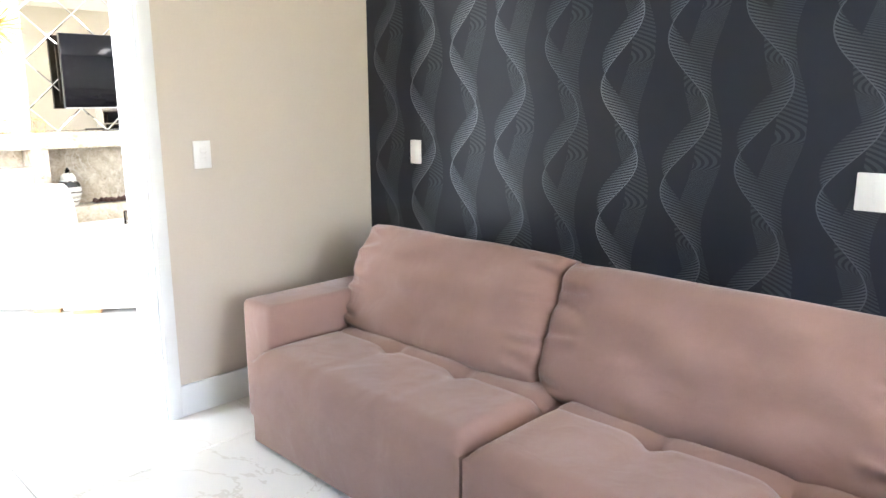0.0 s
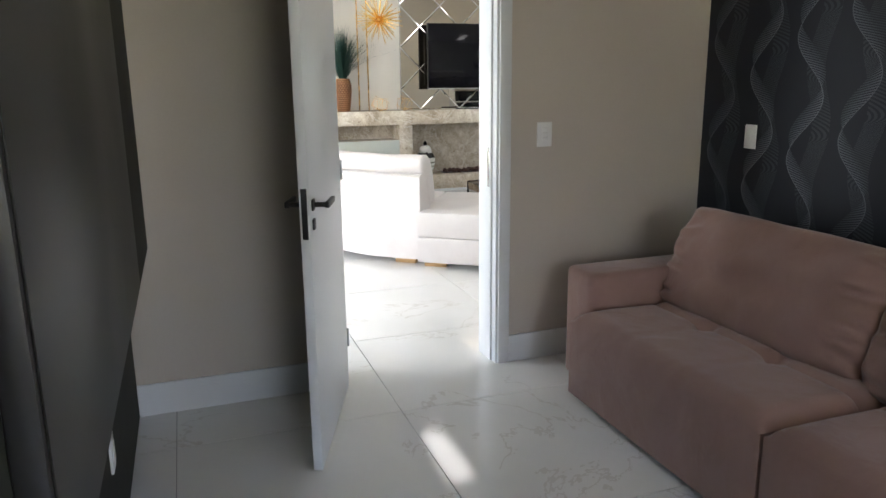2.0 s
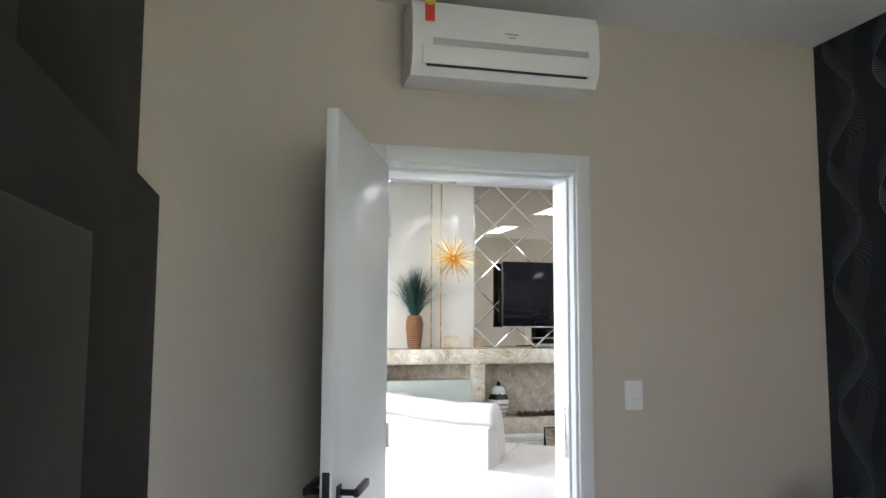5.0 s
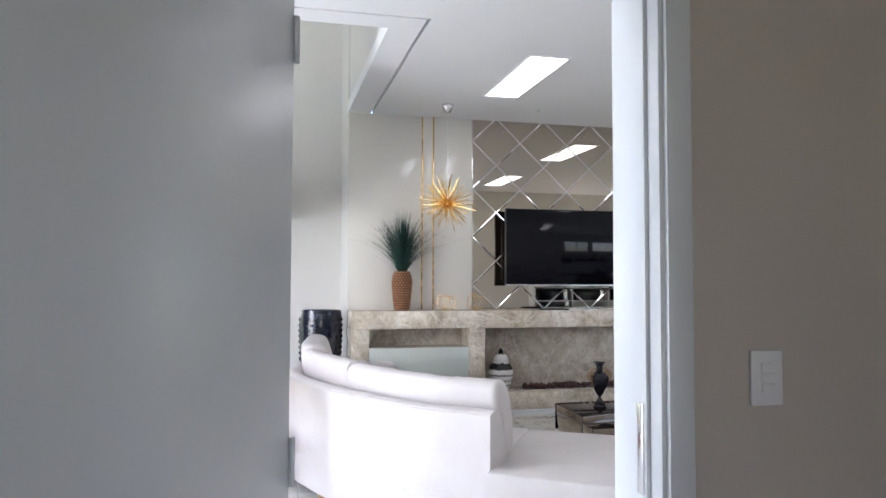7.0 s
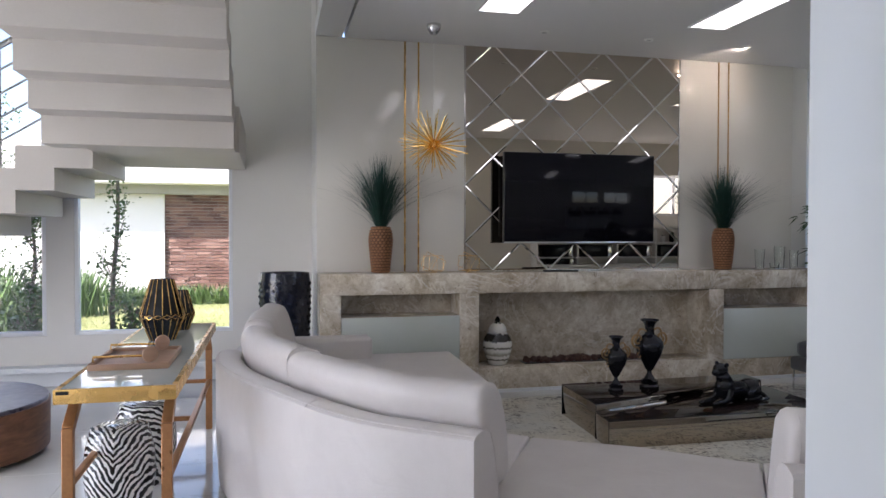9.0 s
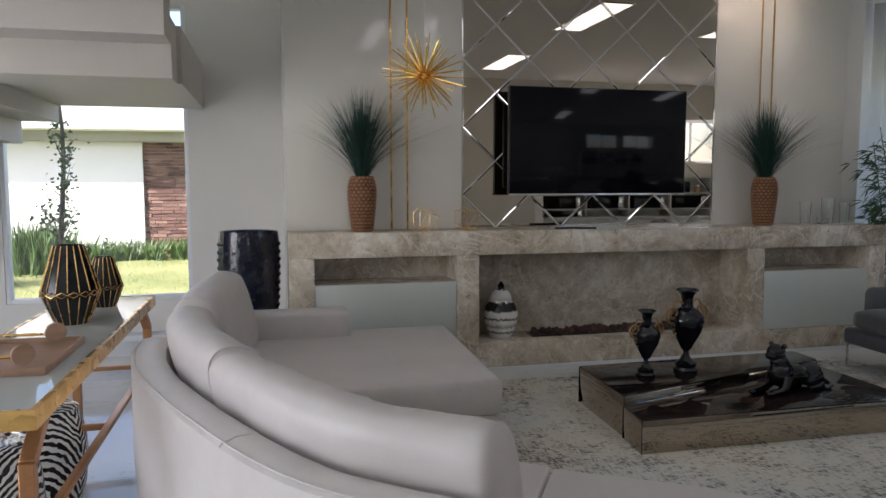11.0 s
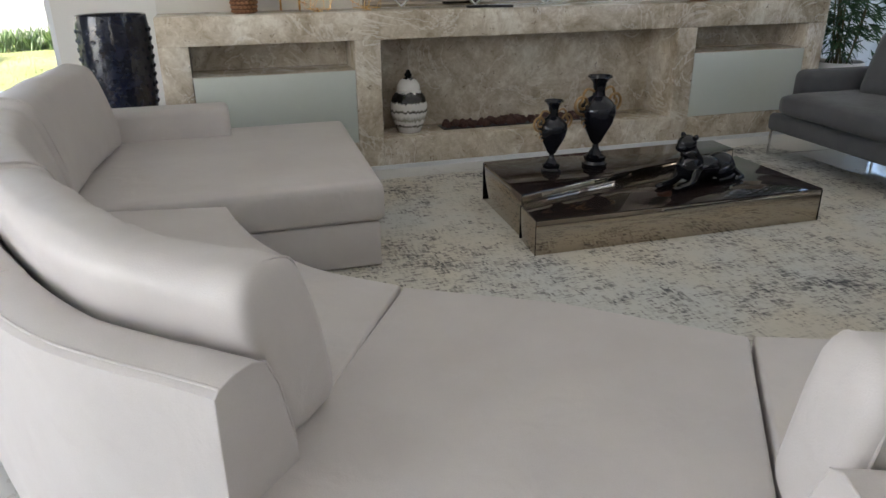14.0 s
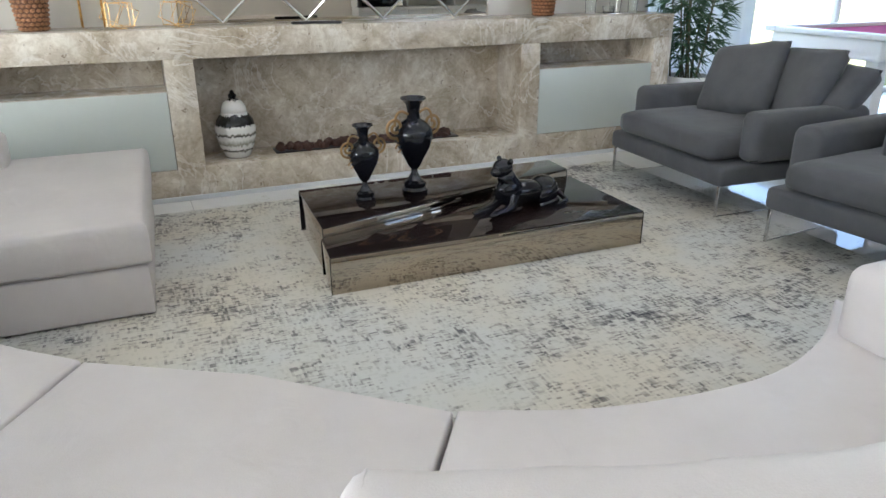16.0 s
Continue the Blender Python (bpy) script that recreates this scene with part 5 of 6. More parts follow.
def curved_module(name, back_ctrl, seat_inner, label, sg, cushions):
    """A curved sofa: shell along the back line, seat out to the inner line, loose back cushions; sg is the side of the seat."""
    m = base(name, (0, 0, 0), 0, label, "sofa", "curved sectional sofa")
    line, length = even_line(back_ctrl)
    sec = [(a * sg, z) for a, z in SHELL]
    part("back_shell", rumple(sweep_section(line, sec if sg > 0 else sec[::-1]), 0.003, 5.0, 3.0), pale_leather, m, sharp=35)
    seam, cross = [], []
    for i, p in enumerate(line):
        d = (line[min(i + 1, 60)] - line[max(i - 1, 0)]).normalized()
        n = Vector((-d.y, d.x, 0)) * sg
        if i in (0, 21):
            cross.append([p + n * a + Vector((0, 0, z + 0.001)) for a, z in SHELL[1 if i == 0 else 2:9 if i == 0 else 6]])
        seam.append(p + n * 0.014 + Vector((0, 0, 0.724)))
    part("seam", tube(seam, 0.003, 6), pale_leather, m, "stitched seam")
    for c in cross:
        part("seam", tube(c, 0.003, 6), pale_leather, m, "stitched seam")
    for i, (d0, d1, lift) in enumerate(cushions):
        back_roll("back_cushion", back_ctrl, d0, d1, sg, m, lift, seed=4.0 * i)
    outer = [(p.x, p.y) for p in curve_pts([Vector((*q, 0)) for q in seat_inner[0]], 20)]
    inner = [(p.x, p.y) for p in curve_pts([Vector((*q, 0)) for q in seat_inner[1]], 20)]
    part("seat_cushion", plan_block(outer + inner[::-1], CUT + 0.006, SEAT, 0.014, 3), pale_leather, m, sharp=50)
    part("seat_base", plan_block(outer + inner[::-1], 0.045, CUT, 0.012, 2), pale_leather, m, sharp=50)
    return m


left_back = [(1.84, 5.665), (1.463, 6.02), (1.165, 6.58), (0.95, 7.12), (0.865, 7.52), (0.862, 7.78)]
sec_left = curved_module("sofa", left_back, ([(1.93, 5.79), (1.55, 6.14), (1.27, 6.66), (1.09, 7.20), (1.02, 7.72)], [(2.380, 6.574), (2.15, 6.79), (2.00, 7.07), (1.92, 7.35), (1.88, 7.56)]),
                         "pale grey leather curved sofa with chaise and loose back cushions", -1, ((0.06, 1.29, 0.0), (1.295, 2.34, 0.015)))
chaise_line = [(0.862, 7.80), (0.88, 8.25), (0.93, 8.70), (1.00, 9.12)]
low = [(a * -1, z) for a, z in [(0.012, 0.05), (0.0, 0.30), (0.0, 0.60), (0.03, 0.625), (0.10, 0.628), (0.15, 0.60), (0.20, 0.45), (0.21, 0.05)]]
part("chaise_shell", sweep_section(even_line(chaise_line, 16)[0], low[::-1]), pale_leather, sec_left, sharp=40)
back_roll("chaise_back_cushion", chaise_line, 0.0, 1.06, -1, sec_left, 0.04, 24, 9.0)
part("chaise_cushion", rumple(plan_block([(1.10, 7.70), (2.585, 7.72), (2.64, 9.16), (1.16, 9.16)], CUT + 0.006, SEAT, 0.045, 3), 0.003, 4, 2), pale_leather, sec_left, sharp=50)
part("chaise_base", plan_block([(1.12, 7.74), (2.565, 7.74), (2.62, 9.15), (1.18, 9.15)], 0.02, CUT, 0.012, 2), pale_leather, sec_left, sharp=50)
part("arm", box(1.16, 1.945, 8.91, 9.13, 0.30, 0.615, 0.035, 4), pale_leather, sec_left)
for x, y, t in ((1.78, 5.85, -40), (1.12, 6.95, 80), (2.20, 6.50, 55)):
    part("foot", move(box(-0.09, 0.09, -0.03, 0.03, 0.0005, 0.045, 0.004), pose(x, y, 0, 0, 0, t)), tan_wood, sec_left, "light oak foot")

wedge = base("ottoman", (0, 0, 0), 0, "pale grey leather backless wedge seat between the sofa ends", "ottoman", "curved sectional sofa")
WP = [(1.806, 5.632), (2.388, 6.567), (2.80, 6.32), (3.20, 5.965), (2.60, 5.09), (2.20, 5.335)]
part("seat_cushion", plan_block(WP, CUT + 0.006, SEAT - 0.004, 0.014, 3), pale_leather, wedge, sharp=50)
part("seat_base", plan_block(WP, 0.045, CUT, 0.012, 2), pale_leather, wedge, sharp=50)
for x, y, t in ((1.96, 5.63, -34), (2.50, 5.26, -34), (3.05, 5.90, -40)):
    part("foot", move(box(-0.09, 0.09, -0.03, 0.03, 0.0005, 0.045, 0.004), pose(x, y, 0, 0, 0, t)), tan_wood, wedge, "light oak foot")

right_back = [(2.635, 5.085), (3.18, 4.88), (3.72, 4.80), (4.28, 4.85), (4.83, 5.06), (5.24, 5.40)]
sec_right = curved_module("sofa", right_back, ([(2.725, 5.255), (3.24, 4.99), (3.72, 4.91), (4.25, 4.97), (4.70, 5.15)], [(3.209, 5.960), (3.56, 5.83), (3.98, 5.79), (4.29, 5.88), (4.55, 6.05)]),
                          "pale grey leather curved sofa module with loose back cushions", 1, ((0.07, 1.35, 0.0), (1.36, 2.6, 0.0)))
part("end_back", box(4.34, 5.3, 5.68, 5.90, 0.30, 0.665, 0.06, 4), pale_leather, sec_right)
for x, y, t in ((2.80, 5.08, -30), (3.3, 5.8, -15), (4.6, 5.2, 20)):
    part("foot", move(box(-0.09, 0.09, -0.03, 0.03, 0.0005, 0.045, 0.004), pose(x, y, 0, 0, 0, t)), tan_wood, sec_right, "light oak foot")

# ---- armchairs ----


def armchair(at, turn, label):
    """A wide low armchair that faces its own -x; y across."""
    a = base("armchair", at, turn, label, "armchair", "grey armchairs")
    w, d = 1.17, 1.05
    part("seat_base", box(0.0, d, -w / 2, w / 2, 0.19, 0.315, 0.03, 3), grey_fabric, a)
    part("seat_cushion", soft_block(-0.02, d - 0.2, -w / 2 + 0.09, w / 2 - 0.09, 0.317, 0.475, 0.06, 2.0), grey_fabric, a, sharp=80)
    for s in (-1, 1):
        y = s * (w / 2 - 0.04)
        part("arm", box(0.19, d + 0.02, y - 0.085, y + 0.085, 0.317, 0.62, 0.06, 5), grey_fabric, a)
    part("backrest", box(d - 0.16, d + 0.03, -w / 2 + 0.05, w / 2 - 0.05, 0.317, 0.66, 0.06, 5), grey_fabric, a)
    for i, (yy, xx, hh, tt) in enumerate(((0.10, 0.68, 0.70, -58), (-0.22, 0.84, 0.69, -62), (-0.36, 0.96, 0.62, -50))):
        part("pillow", move(cushion(0.55, 0.58, 0.20, 0.42, 14, i * 4.0 + at[1], 0.008), pose(xx, yy, hh, 0, tt, 6 - 14 * i) @ pose(0, 0, 0, 0, 0, 12 if i == 0 else 4)), grey_fabric, a, sharp=80)
    for s in (-1, 1):
        y = s * (w / 2 - 0.03)
        part("leg_frame", boxes((0.02, 0.032, y - 0.008, y + 0.008, 0.0, 0.19), (d - 0.05, d - 0.038, y - 0.008, y + 0.008, 0.0, 0.19), (0.032, d - 0.05, y - 0.004, y + 0.004, 0.0, 0.006), bev=0.001), chrome, a, "polished steel sled leg")
    part("tag", boxes((0.16, 0.22, -w / 2 - 0.047, -w / 2 - 0.0445, 0.345, 0.352), bev=0.0), black_matte, a)
    return a


armchair((5.74, 8.35, RUGZ), -3, "charcoal wool armchair with loose pillows and steel legs")
armchair((5.72, 6.80, RUGZ), 6, "charcoal wool armchair with steel sled legs on the rug")

# ---- console table and things round it ----
con = base("console_table", (0, 0, 0), 0, "rose-gold console table with white glass top", "console table")
CX0, CX1, CY0, CY1, CZ = 0.285, 0.770, 6.575, 8.85, 0.772
part("apron", boxes((CX0, CX1, CY0, CY0 + 0.02, CZ - 0.062, CZ), (CX0, CX1, CY1 - 0.02, CY1, CZ - 0.062, CZ), (CX0, CX0 + 0.02, CY0 + 0.02, CY1 - 0.02, CZ - 0.062, CZ), (CX1 - 0.02, CX1, CY0 + 0.02, CY1 - 0.02, CZ - 0.062, CZ), bev=0.002), gold, con, "gold edge band")
part("glass_top", box(CX0 + 0.021, CX1 - 0.021, CY0 + 0.021, CY1 - 0.021, CZ - 0.012, CZ - 0.002), table_glass, con, smooth=False)
for x in (CX0 + 0.045, CX1 - 0.045):
    for y in (CY0 + 0.05, CY1 - 0.05):
        bm = bmesh.new()
        add_bar(bm, (x, y, 0), (x, y, 0.60), 0.045, 0.04)
        add_bar(bm, (x, y, 0.59), (x, y + (0.16 if y < 7 else -0.16), 0.705), 0.045, 0.04)
        bmesh.ops.bevel(bm, geom=list(bm.edges), offset=0.003, segments=1, affect="EDGES")
        part("leg", bm, copper_wood, con)
    part("stretcher", box(x - 0.015, x + 0.015, CY0 + 0.07, CY1 - 0.07, 0.34, 0.365, 0.002), copper_wood, con)
for y in (CY1 - 0.05, 7.7):
    part("crossbar", box(CX0 + 0.06, CX1 - 0.06, y - 0.015, y + 0.015, 0.34, 0.365, 0.002), copper_wood, con)
part("maker_tag", boxes((CX0 + 0.012, CX0 + 0.06, CY0 - 0.002, CY0 - 0.0005, CZ - 0.022, CZ - 0.008), bev=0.0), black_matte, con)


def lantern_vase(at, k, label):
    v = base("vase", at, 8, label, "vase", "black and gold vases on the console")
    P = [(0.072, 0.0), (0.128, 0.145), (0.128, 0.155), (0.066, 0.375), (0.06, 0.37), (0.0, 0.365)]
    part("body", lathe([(r * k, z * k) for r, z in P], 16), black_ceramic, v, "faceted black body", sharp=10)
    for i in range(16):
        a = 2 * math.pi * i / 16
        c, s = math.cos(a), math.sin(a)
        part("rib", tube([(r * k * c * 1.01, r * k * s * 1.01, z * k) for r, z in ((0.072, 0.0), (0.128, 0.138))], 0.0026 * k, 6), gold, v)
        part("rib", tube([(r * k * c * 1.01, r * k * s * 1.01, z * k) for r, z in ((0.128, 0.162), (0.066, 0.375))], 0.0026 * k, 6), gold, v)
        a2 = 2 * math.pi * (i + 0.5) / 16
        a3 = 2 * math.pi * (i + 1) / 16
        p = [(0.131 * k * c, 0.131 * k * s, 0.15 * k), (0.13 * k * math.cos(a2), 0.13 * k * math.sin(a2), 0.163 * k), (0.131 * k * math.cos(a3), 0.131 * k * math.sin(a3), 0.15 * k), (0.13 * k * math.cos(a2), 0.13 * k * math.sin(a2), 0.137 * k), (0.131 * k * c, 0.131 * k * s, 0.15 * k)]
        part("waist_link", tube(p, 0.0024 * k, 5), gold, v)
    return v


lantern_vase((0.515, 8.02, CZ - 0.002), 1.0, "tall faceted black vase with gold ribs on the console")
lantern_vase((0.565, 8.50, CZ - 0.002), 0.72, "shorter faceted black vase with gold ribs on the console")
tr = base("serving_tray", (0.50, 7.27, CZ - 0.002), 0, "tan tray with upright rim on the console", "tray")
part("bed", box(-0.17, 0.17, -0.26, 0.26, 0, 0.012, 0.003), tray_wood, tr)
part("rim", boxes((-0.18, 0.18, -0.272, -0.26, 0, 0.03), (-0.18, 0.18, 0.26, 0.272, 0, 0.03), (-0.182, -0.17, -0.26, 0.26, 0, 0.03), (0.17, 0.182, -0.26, 0.26, 0, 0.03), bev=0.002), tray_wood, tr)
for y in (-0.2, 0.2):
    part("handle", tube([(-0.17, y, 0.03), (-0.17, y, 0.055), (0.1, y, 0.055)], 0.006, 8), gold, tr, "gold handle bar")
    part("disc", move(lathe([(0.036, -0.008), (0.04, 0.0), (0.036, 0.008)], 24), pose(0.09, y, 0.062, 90, 0, 20)), tray_wood, tr, "round agate disc")


def garden_stool(at, label, turn):
    s = base("garden_stool", at, turn, label, "stool", "zebra stools under the console")
    P = [(0.125, 0.0), (0.135, 0.012), (0.158, 0.1), (0.172, 0.21), (0.165, 0.33), (0.145, 0.415), (0.138, 0.435)]
    part("body", lathe(P, 40), zebra, s)
    part("top", lathe([(0.138, 0.434), (0.138, 0.447), (0.12, 0.455), (0.0, 0.457)], 40), zebra, s, "white rimmed zebra top")
    return s


garden_stool((0.42, 7.22, 0), "black and white zebra ceramic stool under the console", 0)
garden_stool((0.46, 7.72, 0), "zebra-striped ceramic stool beside its twin", 70)

rt = base("round_table", (-0.92, 8.45, 0), 0, "low round walnut drum table with dark marble top", "coffee table")
part("drum", lathe([(0.60, 0.03), (0.66, 0.035), (0.665, 0.33), (0.66, 0.335)], 56), walnut, rt)
part("top", lathe([(0.655, 0.3355), (0.655, 0.355), (0.65, 0.36), (0.0, 0.36)], 56), purple_marble, rt, "dark violet marble top")
part("plinth", lathe([(0.55, 0.0), (0.55, 0.03)], 40), black_matte, rt)

# ---- bamboo plant, curtains and the games table ----
bp = base("bamboo_plant", (7.02, 9.62, 0), 0, "artificial bamboo plant with thin green leaves in a pot", "plant")
part("pot", lathe([(0.15, 0.0), (0.16, 0.01), (0.21, 0.52), (0.205, 0.56), (0.19, 0.56), (0.185, 0.48)], 32), pot_white, bp)
part("soil", lathe([(0.185, 0.49), (0.0, 0.50)], 24), soil, bp)
rb = random.Random(11)
canes, leaves = bmesh.new(), bmesh.new()
for i in range(12):
    a, r = rb.random() * 6.28, 0.13 * rb.random()
    top = Vector((0.22 * math.cos(a) + (rb.random() - 0.5) * 0.25, 0.22 * math.sin(a) + (rb.random() - 0.5) * 0.25, 1.45 + 0.55 * rb.random()))
    b0 = Vector((r * math.cos(a), r * math.sin(a), 0.45))
    c = [b0.lerp(top, t) + Vector((0.02 * math.sin(t * 7 + i), 0.02 * math.cos(t * 6 + i), 0)) for t in [k / 8 for k in range(9)]]
    add_tube(canes, c, [0.009 * (1 - 0.6 * k / 8) for k in range(9)], 6)
    for k in range(46):
        t = 0.25 + 0.75 * rb.random()
        p = c[min(8, int(t * 8))] + Vector(((rb.random() - 0.5) * 0.05, (rb.random() - 0.5) * 0.05, (rb.random() - 0.5) * 0.1))
        d = Vector((rb.gauss(0, 1), rb.gauss(0, 1), rb.gauss(-0.1, 0.5))).normalized()
        tw = p + d * (0.06 + 0.14 * rb.random())
        for q in range(3):
            dd = (d + Vector((rb.gauss(0, 0.5), rb.gauss(0, 0.5), rb.gauss(-0.2, 0.4)))).normalized()
            s = dd.orthogonal().normalized() * 0.008
            ln = 0.10 + 0.06 * rb.random()
            v = [leaves.verts.new(x) for x in (tw, tw + dd * ln * 0.4 + s, tw + dd * ln + Vector((0, 0, -0.02)), tw + dd * ln * 0.4 - s)]
            leaves.faces.new(v)
tagged(part("canes", canes, bamboo_cane, bp), kind="stuff")
tagged(part("leaves", leaves, leaf_bamboo, bp, "thin pointed green leaves", smooth=False), kind="stuff")


def curtain(x0, x1, y, folds, label):
    c = base("curtain", (0, 0, 0), 0, label, "curtain", "white curtains")
    n = folds * 8
    bm = bmesh.new()
    cols = []
    for i in range(n + 1):
        t = i / n
        x = x0 + (x1 - x0) * t
        k = 0.045 * math.sin(t * folds * 2 * math.pi) + 0.012 * math.sin(t * folds * 4.4)
        cols.append([bm.verts.new((x, y + k * (0.7 + 0.3 * (1 - j / 4)), 0.02 + (H2 - 0.03) * j / 4)) for j in range(5)])
    for a, b in zip(cols, cols[1:]):
        for j in range(4):
            bm.faces.new((a[j], b[j], b[j + 1], a[j + 1]))
    bmesh.ops.solidify(bm, geom=list(bm.faces), thickness=0.003)
    part("drape", bm, curtain_white, c)
    return c


curtain(6.80, 8.35, 10.30, 11, "long white voile curtain beside the garden doors")

bt = base("pool_table", (10.1, 9.95, 0), 0, "white pool table with magenta cloth near the garden doors", "pool table")
part("cabinet", box(-1.15, 1.15, -0.65, 0.65, 0.60, 0.80, 0.03, 3), white_plastic, bt)
part("rail", boxes((-1.2, 1.2, -0.70, -0.56, 0.80, 0.85), (-1.2, 1.2, 0.56, 0.70, 0.80, 0.85), (-1.2, -1.06, -0.56, 0.56, 0.80, 0.85), (1.06, 1.2, -0.56, 0.56, 0.80, 0.85), bev=0.01), white_plastic, bt)
part("cloth", box(-1.06, 1.06, -0.56, 0.56, 0.80, 0.81), magenta_felt, bt, "magenta cloth", smooth=False)
for x in (-0.95, 0.95):
    for y in (-0.48, 0.48):
        part("leg", box(x - 0.07, x + 0.07, y - 0.07, y + 0.07, 0, 0.60, 0.01), white_plastic, bt)

# ---- garden ----
hs = base("neighbour_house", (0, 0, 0), 0, "white house with brick wall and flat roof slab", "house")
part("roof", boxes((-14, 3.2, 21.1, 32, 2.62, 3.55), bev=0.03), render_white, hs)
part("soffit_beam", box(-13.8, 3.0, 21.6, 31, 2.40, 2.62, 0.01), concrete_grey, hs)
part("wall", boxes((-9.0, -1.35, 21.9, 22.3, -0.2, 2.45), (1.35, 3.0, 22.4, 22.6, -0.2, 2.45), bev=0.01), render_white, hs)
bw = part("brick_wall", box(-1.35, 1.35, 22.02, 22.3, -0.2, 2.42), concrete_grey, hs, smooth=False)
bm = bmesh.new()
rbk = random.Random(4)
row, z = 0, -0.16
while z < 2.36:
    x = -1.35 - (0.15 if row % 2 else 0)
    while x < 1.35:
        w = 0.26 + 0.12 * rbk.random()
        xa, xb = max(x, -1.35), min(x + w, 1.35)
        if xb - xa > 0.03:
            add_box(bm, xa, xb - 0.012, 22.02 - 0.02 - 0.03 * rbk.random(), 22.03, z, z + 0.066)
        x += w
    z += 0.078
    row += 1
tagged(part("bricks", bm, brick_mat, hs, "rough red-brown split bricks", smooth=False), kind="stuff")
low_wall = tagged(obj("garden_wall", boxes((-12, -3.2, 24, 24.3, -0.2, 1.0), (3.2, 14, 23, 23.3, -0.2, 1.6), bev=0.01), render_white), "low white garden wall beyond the lawn", "garden wall", "", "structure")

rg = random.Random(21)
bm = bmesh.new()


def blade(bm, p, d, ln, w):
    side = Vector((-d.y, d.x, 0))
    side = side.normalized() * w if side.length > 0.01 else Vector((w, 0, 0))
    v = [bm.verts.new(q) for q in (p - side, p + side, p + d * ln * 0.55 + side * 0.8 + Vector((0, 0, ln * 0.1)), p + d * ln)]
    bm.faces.new(v)


for i in range(150):
    x = -8 + 12.5 * i / 150 + rg.random() * 0.1
    y = 20.3 + rg.random() * 0.7
    for k in range(26):
        a = rg.random() * 6.28
        d = Vector((0.45 * math.cos(a), 0.45 * math.sin(a), 1)).normalized()
        blade(bm, Vector((x + rg.gauss(0, 0.07), y + rg.gauss(0, 0.07), -0.17)), d, 0.25 + 0.3 * rg.random(), 0.012)
for cx, cy, hh in ((-3.4, 16.5, 1.3), (-4.6, 17.5, 1.5), (-2.6, 18.6, 1.1)):
    for k in range(420):
        a = rg.random() * 6.28
        s = 0.5 * rg.random()
        d = Vector((s * math.cos(a), s * math.sin(a), 1)).normalized()
        blade(bm, Vector((cx + rg.gauss(0, 0.25), cy + rg.gauss(0, 0.25), -0.17)), d, hh * (0.5 + 0.5 * rg.random()), 0.014)
tagged(obj("border_plants", bm, leaf_garden), "strappy green border plants along the neighbour's wall", "plants", "", "stuff")

bm = bmesh.new()
for i in range(26000):
    x, y = -6 + 9 * rg.random(), 10.95 + 9.2 * rg.random() ** 1.4
    d = Vector((rg.gauss(0, 0.4), rg.gauss(0, 0.4), 1)).normalized()
    ln = 0.03 + 0.05 * rg.random()
    s = Vector((rg.random() - 0.5, rg.random() - 0.5, 0)).normalized() * 0.004
    p = Vector((x, y, -0.162))
    bm.faces.new([bm.verts.new(q) for q in (p - s, p + s, p + d * ln)])
tagged(obj("lawn_grass", bm, lawn), "short sunlit lawn grass outside the windows", "grass", "", "stuff")


def young_tree(at, h, seed, label, spread=0.34, dense=1.0, low=0.0):
    t = base("young_tree", at, 0, label, "tree", "young garden trees")
    r = random.Random(seed)
    bm, lv = bmesh.new(), bmesh.new()
    trunk = [Vector((0.04 * math.sin(k * 0.9 + seed), 0.03 * math.cos(k * 0.7), h * k / 10)) for k in range(11)]
    add_tube(bm, trunk, [0.035 * (1 - 0.8 * k / 10) for k in range(11)], 8)

    def leaf(p):
        n1 = Vector((r.gauss(0, 1), r.gauss(0, 1), r.gauss(0, 0.7))).normalized()
        s = n1.orthogonal().normalized()
        a = 0.028 + 0.022 * r.random()
        lv.faces.new([lv.verts.new(q) for q in (p, p + n1 * a * 0.5 + s * a * 0.42, p + n1 * a * 1.1, p + n1 * a * 0.5 - s * a * 0.42)])

    for i in range(int(26 * dense)):
        tt = low + (1 - low) * (0.08 + 0.9 * r.random())
        k = min(9, int(tt * 10))
        p = trunk[k].lerp(trunk[k + 1], tt * 10 - k)
        a = r.random() * 6.28
        ln = spread * (0.5 + 0.8 * r.random())
        e = p + Vector((math.cos(a) * ln * 0.7, math.sin(a) * ln * 0.7, ln * 0.9))
        mid = p.lerp(e, 0.5) + Vector((0, 0, -0.03))
        add_tube(bm, [p, mid, e], [0.009, 0.006, 0.002], 5)
        for q in range(24):
            f = 0.3 + 0.75 * r.random()
            leaf(p.lerp(e, f) + Vector((r.gauss(0, 0.05), r.gauss(0, 0.05), r.gauss(0, 0.05))))
    part("trunk", bm, bark, t)
    tagged(part("crown", lv, leaf_garden, t, "small round green leaves with gaps", smooth=False), kind="stuff")
    return t


young_tree((-0.55, 12.1, -0.17), 3.6, 3, "slim young tree with small leaves outside the window", 0.26, 0.9)
young_tree((0.93, 12.2, -0.17), 3.4, 7, "slim young tree with sparse leaves by the window edge", 0.36, 0.8)
young_tree((-1.35, 11.9, -0.17), 2.3, 9, "leafy young tree beside the stair window", 0.3, 2.2)
young_tree((-2.3, 13.2, -0.17), 3.2, 13, "young tree with loose foliage in the garden", 0.4, 2.0)
young_tree((-0.30, 11.75, -0.17), 0.75, 23, "low leafy shrub at the foot of the young tree", 0.3, 1.5)
young_tree((-1.25, 11.6, -0.17), 0.9, 29, "low leafy shrub beside the stair window", 0.34, 2.0)
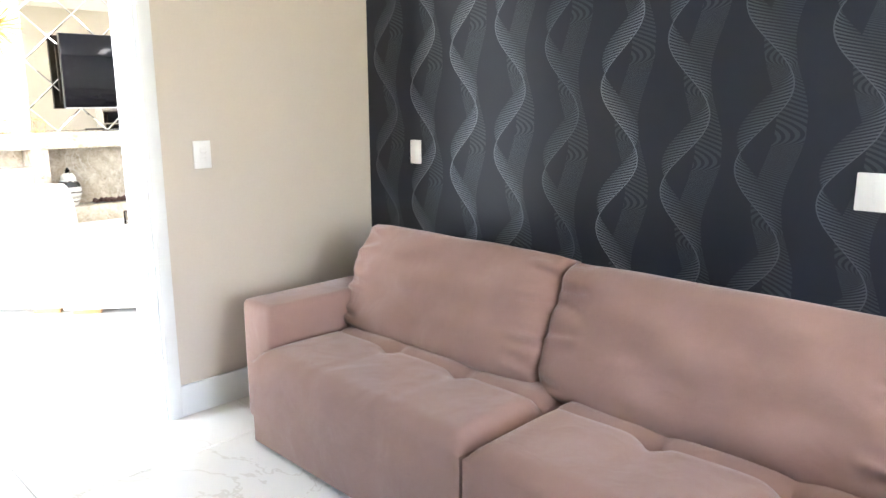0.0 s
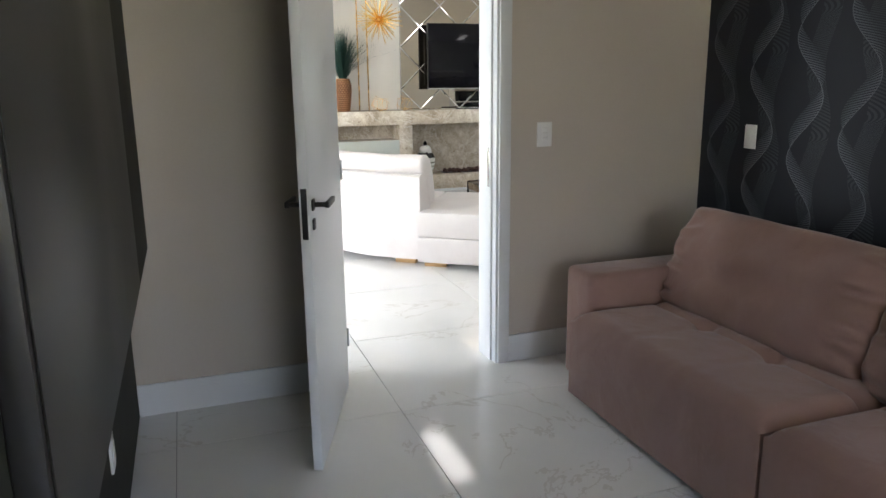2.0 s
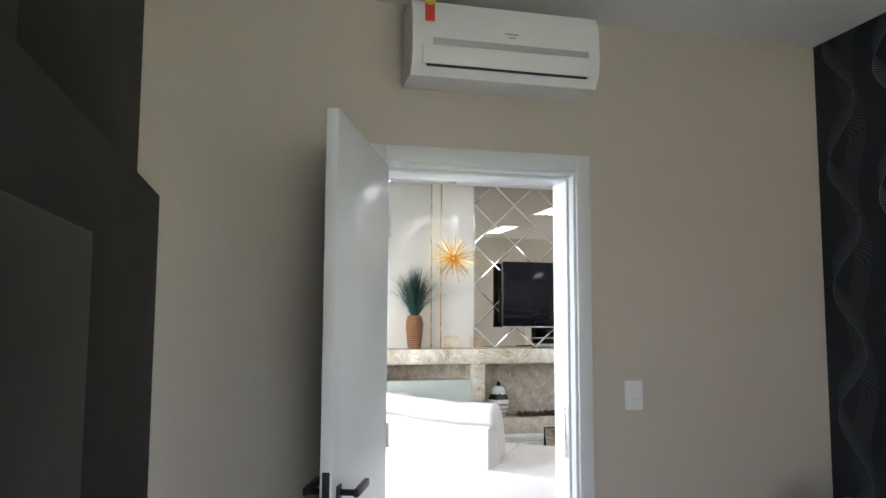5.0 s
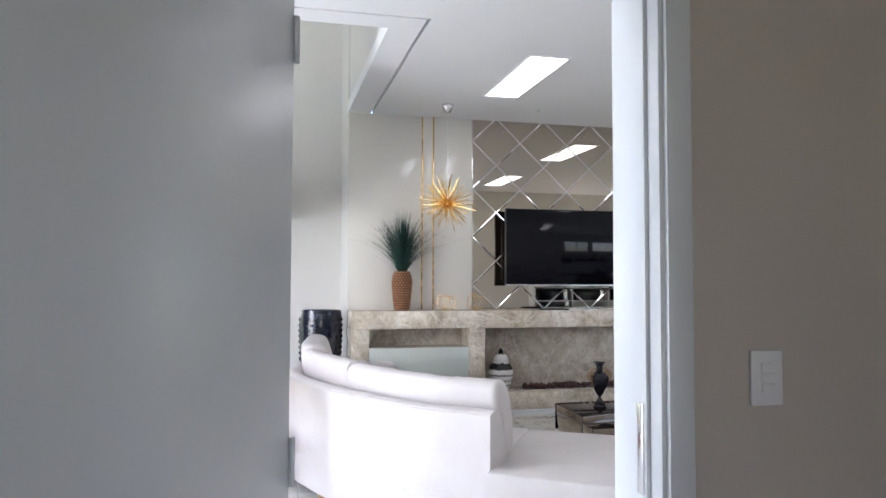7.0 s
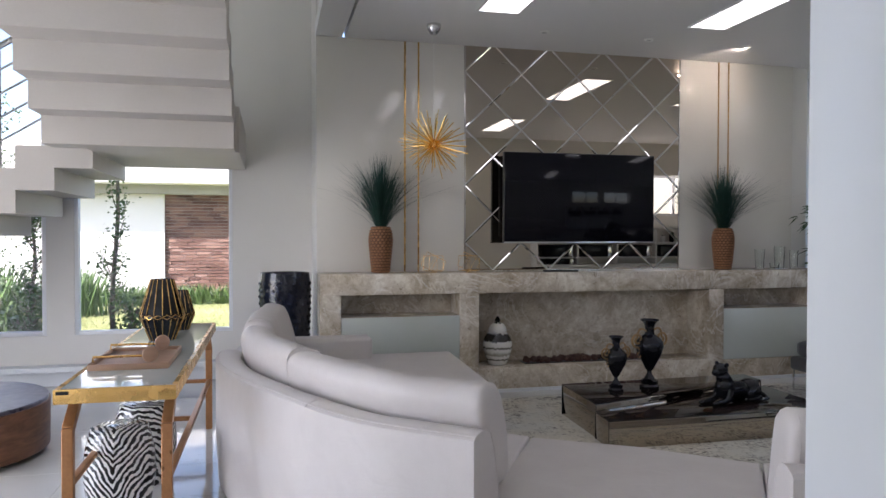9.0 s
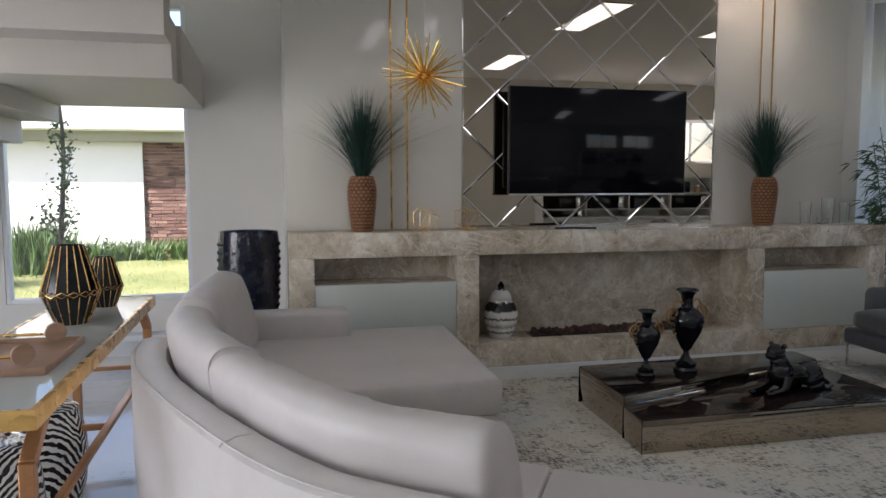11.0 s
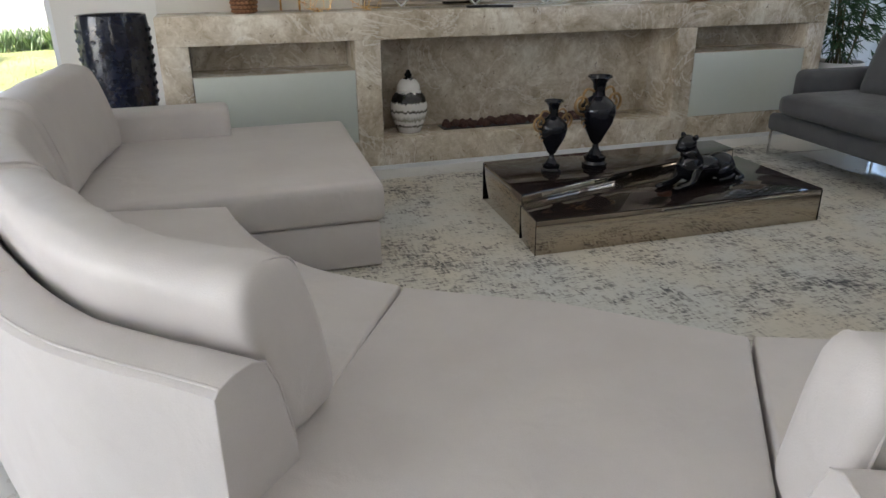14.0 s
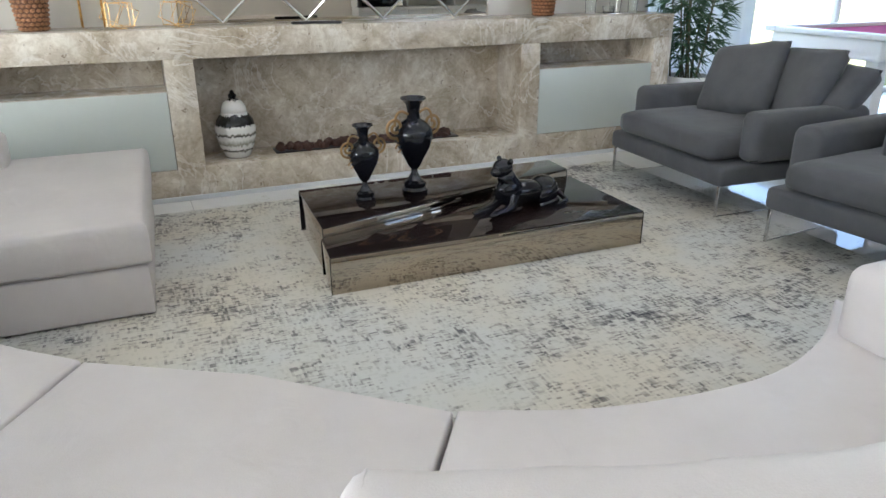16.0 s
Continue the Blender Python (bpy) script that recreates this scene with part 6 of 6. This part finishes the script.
young_tree((8.9, 13.5, -0.17), 3.2, 17, "small tree beyond the garden doors", 0.7, 2.4)
for cx, cy, hh, ss in ((-14, 38, 7, 31), (-5, 40, 8, 32), (8, 42, 7, 33), (20, 38, 8, 34), (-26, 20, 8, 35), (30, 22, 8, 36)):
    tb = base("garden_tree", (cx, cy, -0.17), 0, "broad leafy tree far beyond the lawn", "tree", "far trees")
    r = random.Random(ss)
    bm, lv = bmesh.new(), bmesh.new()
    add_tube(bm, [(0, 0, 0), (0.1, 0, hh * 0.4), (0, 0.1, hh * 0.75)], [0.22, 0.16, 0.06], 8)
    for i in range(9):
        a = i * 0.7
        add_tube(bm, [(0, 0, hh * (0.35 + 0.04 * i)), (1.5 * math.cos(a), 1.5 * math.sin(a), hh * (0.5 + 0.045 * i))], [0.08, 0.02], 6)
    for c in range(34):
        a, rr = r.random() * 6.28, hh * 0.3 * math.sqrt(r.random())
        cc = Vector((rr * math.cos(a), rr * math.sin(a), hh * (0.45 + 0.5 * r.random())))
        for q in range(60):
            p = cc + Vector((r.gauss(0, 0.32), r.gauss(0, 0.32), r.gauss(0, 0.25)))
            d = Vector((r.gauss(0, 1), r.gauss(0, 1), r.gauss(0, 1))).normalized() * 0.16
            s = d.orthogonal().normalized() * 0.07
            lv.faces.new([lv.verts.new(x) for x in (p, p + d * 0.5 + s, p + d, p + d * 0.5 - s)])
    part("trunk", bm, bark, tb)
    tagged(part("crown", lv, leaf_garden, tb, smooth=False), kind="stuff")

# ---- floor tiles ----
TS, TX, TY = 0.95, 0.955, 3.22
tile_me = None
bm = box(0.0015, TS - 0.0015, 0.0015, TS - 0.0015, -0.006, 0.0, 0.001, 1)
tmp = obj("tile", bm, floor_tile)
tile_me = tmp.data
bpy.data.objects.remove(tmp)
for i in range(-6, 12):
    for j in range(-7, 9):
        x, y = TX + TS * i, TY + TS * j
        if x > 11.6 or y > 10.8 or x < -5 or (y + TS < 3.2 and (x > 2.9 or x + TS < -0.3)) or y < -3.5:
            continue
        o = new("tile", tile_me)
        o.parent = floor
        o.location = (x, y, 0)


# ---- kitchen units along the back wall, seen in the mirror ----


def kitchen_unit(x0, x1, label):
    k = base("kitchen_cabinet", ((x0 + x1) / 2, 3.785, 0), 0, label, "cabinet", "kitchen units")
    w = (x1 - x0) / 2 - 0.001
    part("body", boxes((-w, w, 0, 0.36, 0.08, 0.84), (-w, w, 0, 0.34, 1.0, 1.02), bev=0.003), door_white, k)
    part("plinth", box(-w, w, 0, 0.31, 0.0, 0.078), black_matte, k)
    for s in (-1, 1):
        d = part("door", box(min(0, s * w) + 0.003, max(0, s * w) - 0.003, 0.362, 0.38, 0.10, 0.83, 0.002), door_white, k)
        part("handle", box(s * 0.03 - 0.006, s * 0.03 + 0.006, 0.38, 0.40, 0.5, 0.66, 0.002), chrome, d)
        part("side_panel", box(s * w - 0.012, s * w + 0.012 - 0.011 * (s + 1), 0, 0.34, 0.885, 1.55, 0.002), door_white, k)
    part("shelf", box(-w + 0.014, w - 0.014, 0, 0.34, 1.27, 1.295, 0.002), door_white, k)
    part("top", box(-w - 0.0, w, 0, 0.34, 1.552, 1.58, 0.002), door_white, k)
    return k


for n in range(4):
    kitchen_unit(5.9 + 0.8 * n, 6.7 + 0.8 * n, "white kitchen cabinet with open shelves and two doors")
wt = tagged(obj("worktop", box(5.9, 9.1, 3.785, 4.19, 0.842, 0.882, 0.004), door_white, None), "white stone worktop on the kitchen cabinets", "worktop")


def oven(x, z, w, h, label):
    o = base("oven", (x, 3.80, z), 0, label, "oven")
    part("body", box(-w / 2, w / 2, 0, 0.30, 0, h, 0.006), black_matte, o)
    part("door", box(-w / 2 + 0.01, w / 2 - 0.11, 0.30, 0.315, 0.01, h - 0.01, 0.003), black_gloss, o, "black glass door")
    part("control_panel", box(w / 2 - 0.105, w / 2 - 0.01, 0.30, 0.315, 0.01, h - 0.01, 0.003), chrome, o, "steel control panel")


oven(6.35, 0.883, 0.58, 0.11, "low black appliance on the kitchen worktop")
for x in (6.3, 7.1, 7.9, 8.7):
    oven(x, 1.021, 0.62, 0.22, "black microwave oven on a white kitchen shelf")
rk = random.Random(8)
for n in range(16):
    x = 6.05 + n * 0.19
    if min(abs(x - q) for q in (5.9, 6.7, 7.5, 8.3, 9.1)) < 0.07:
        continue
    h = rk.uniform(0.12, 0.22)
    jar = base("jar", (x, 3.98, 1.2955), 0, "small kitchen jar on an open shelf", "jar", "jars on the kitchen shelf")
    part("body", lathe([(0.0, 0.0), (0.04, 0.0), (0.045, 0.01), (0.045, h - 0.03), (0.035, h - 0.02), (0.0, h - 0.02)], 16), (gold_bright, white_plastic, black_ceramic, tan_wood)[n % 4], jar)
    part("lid", lathe([(0.0, h - 0.02), (0.038, h - 0.019), (0.038, h), (0.0, h + 0.002)], 16), chrome, jar, "steel lid")
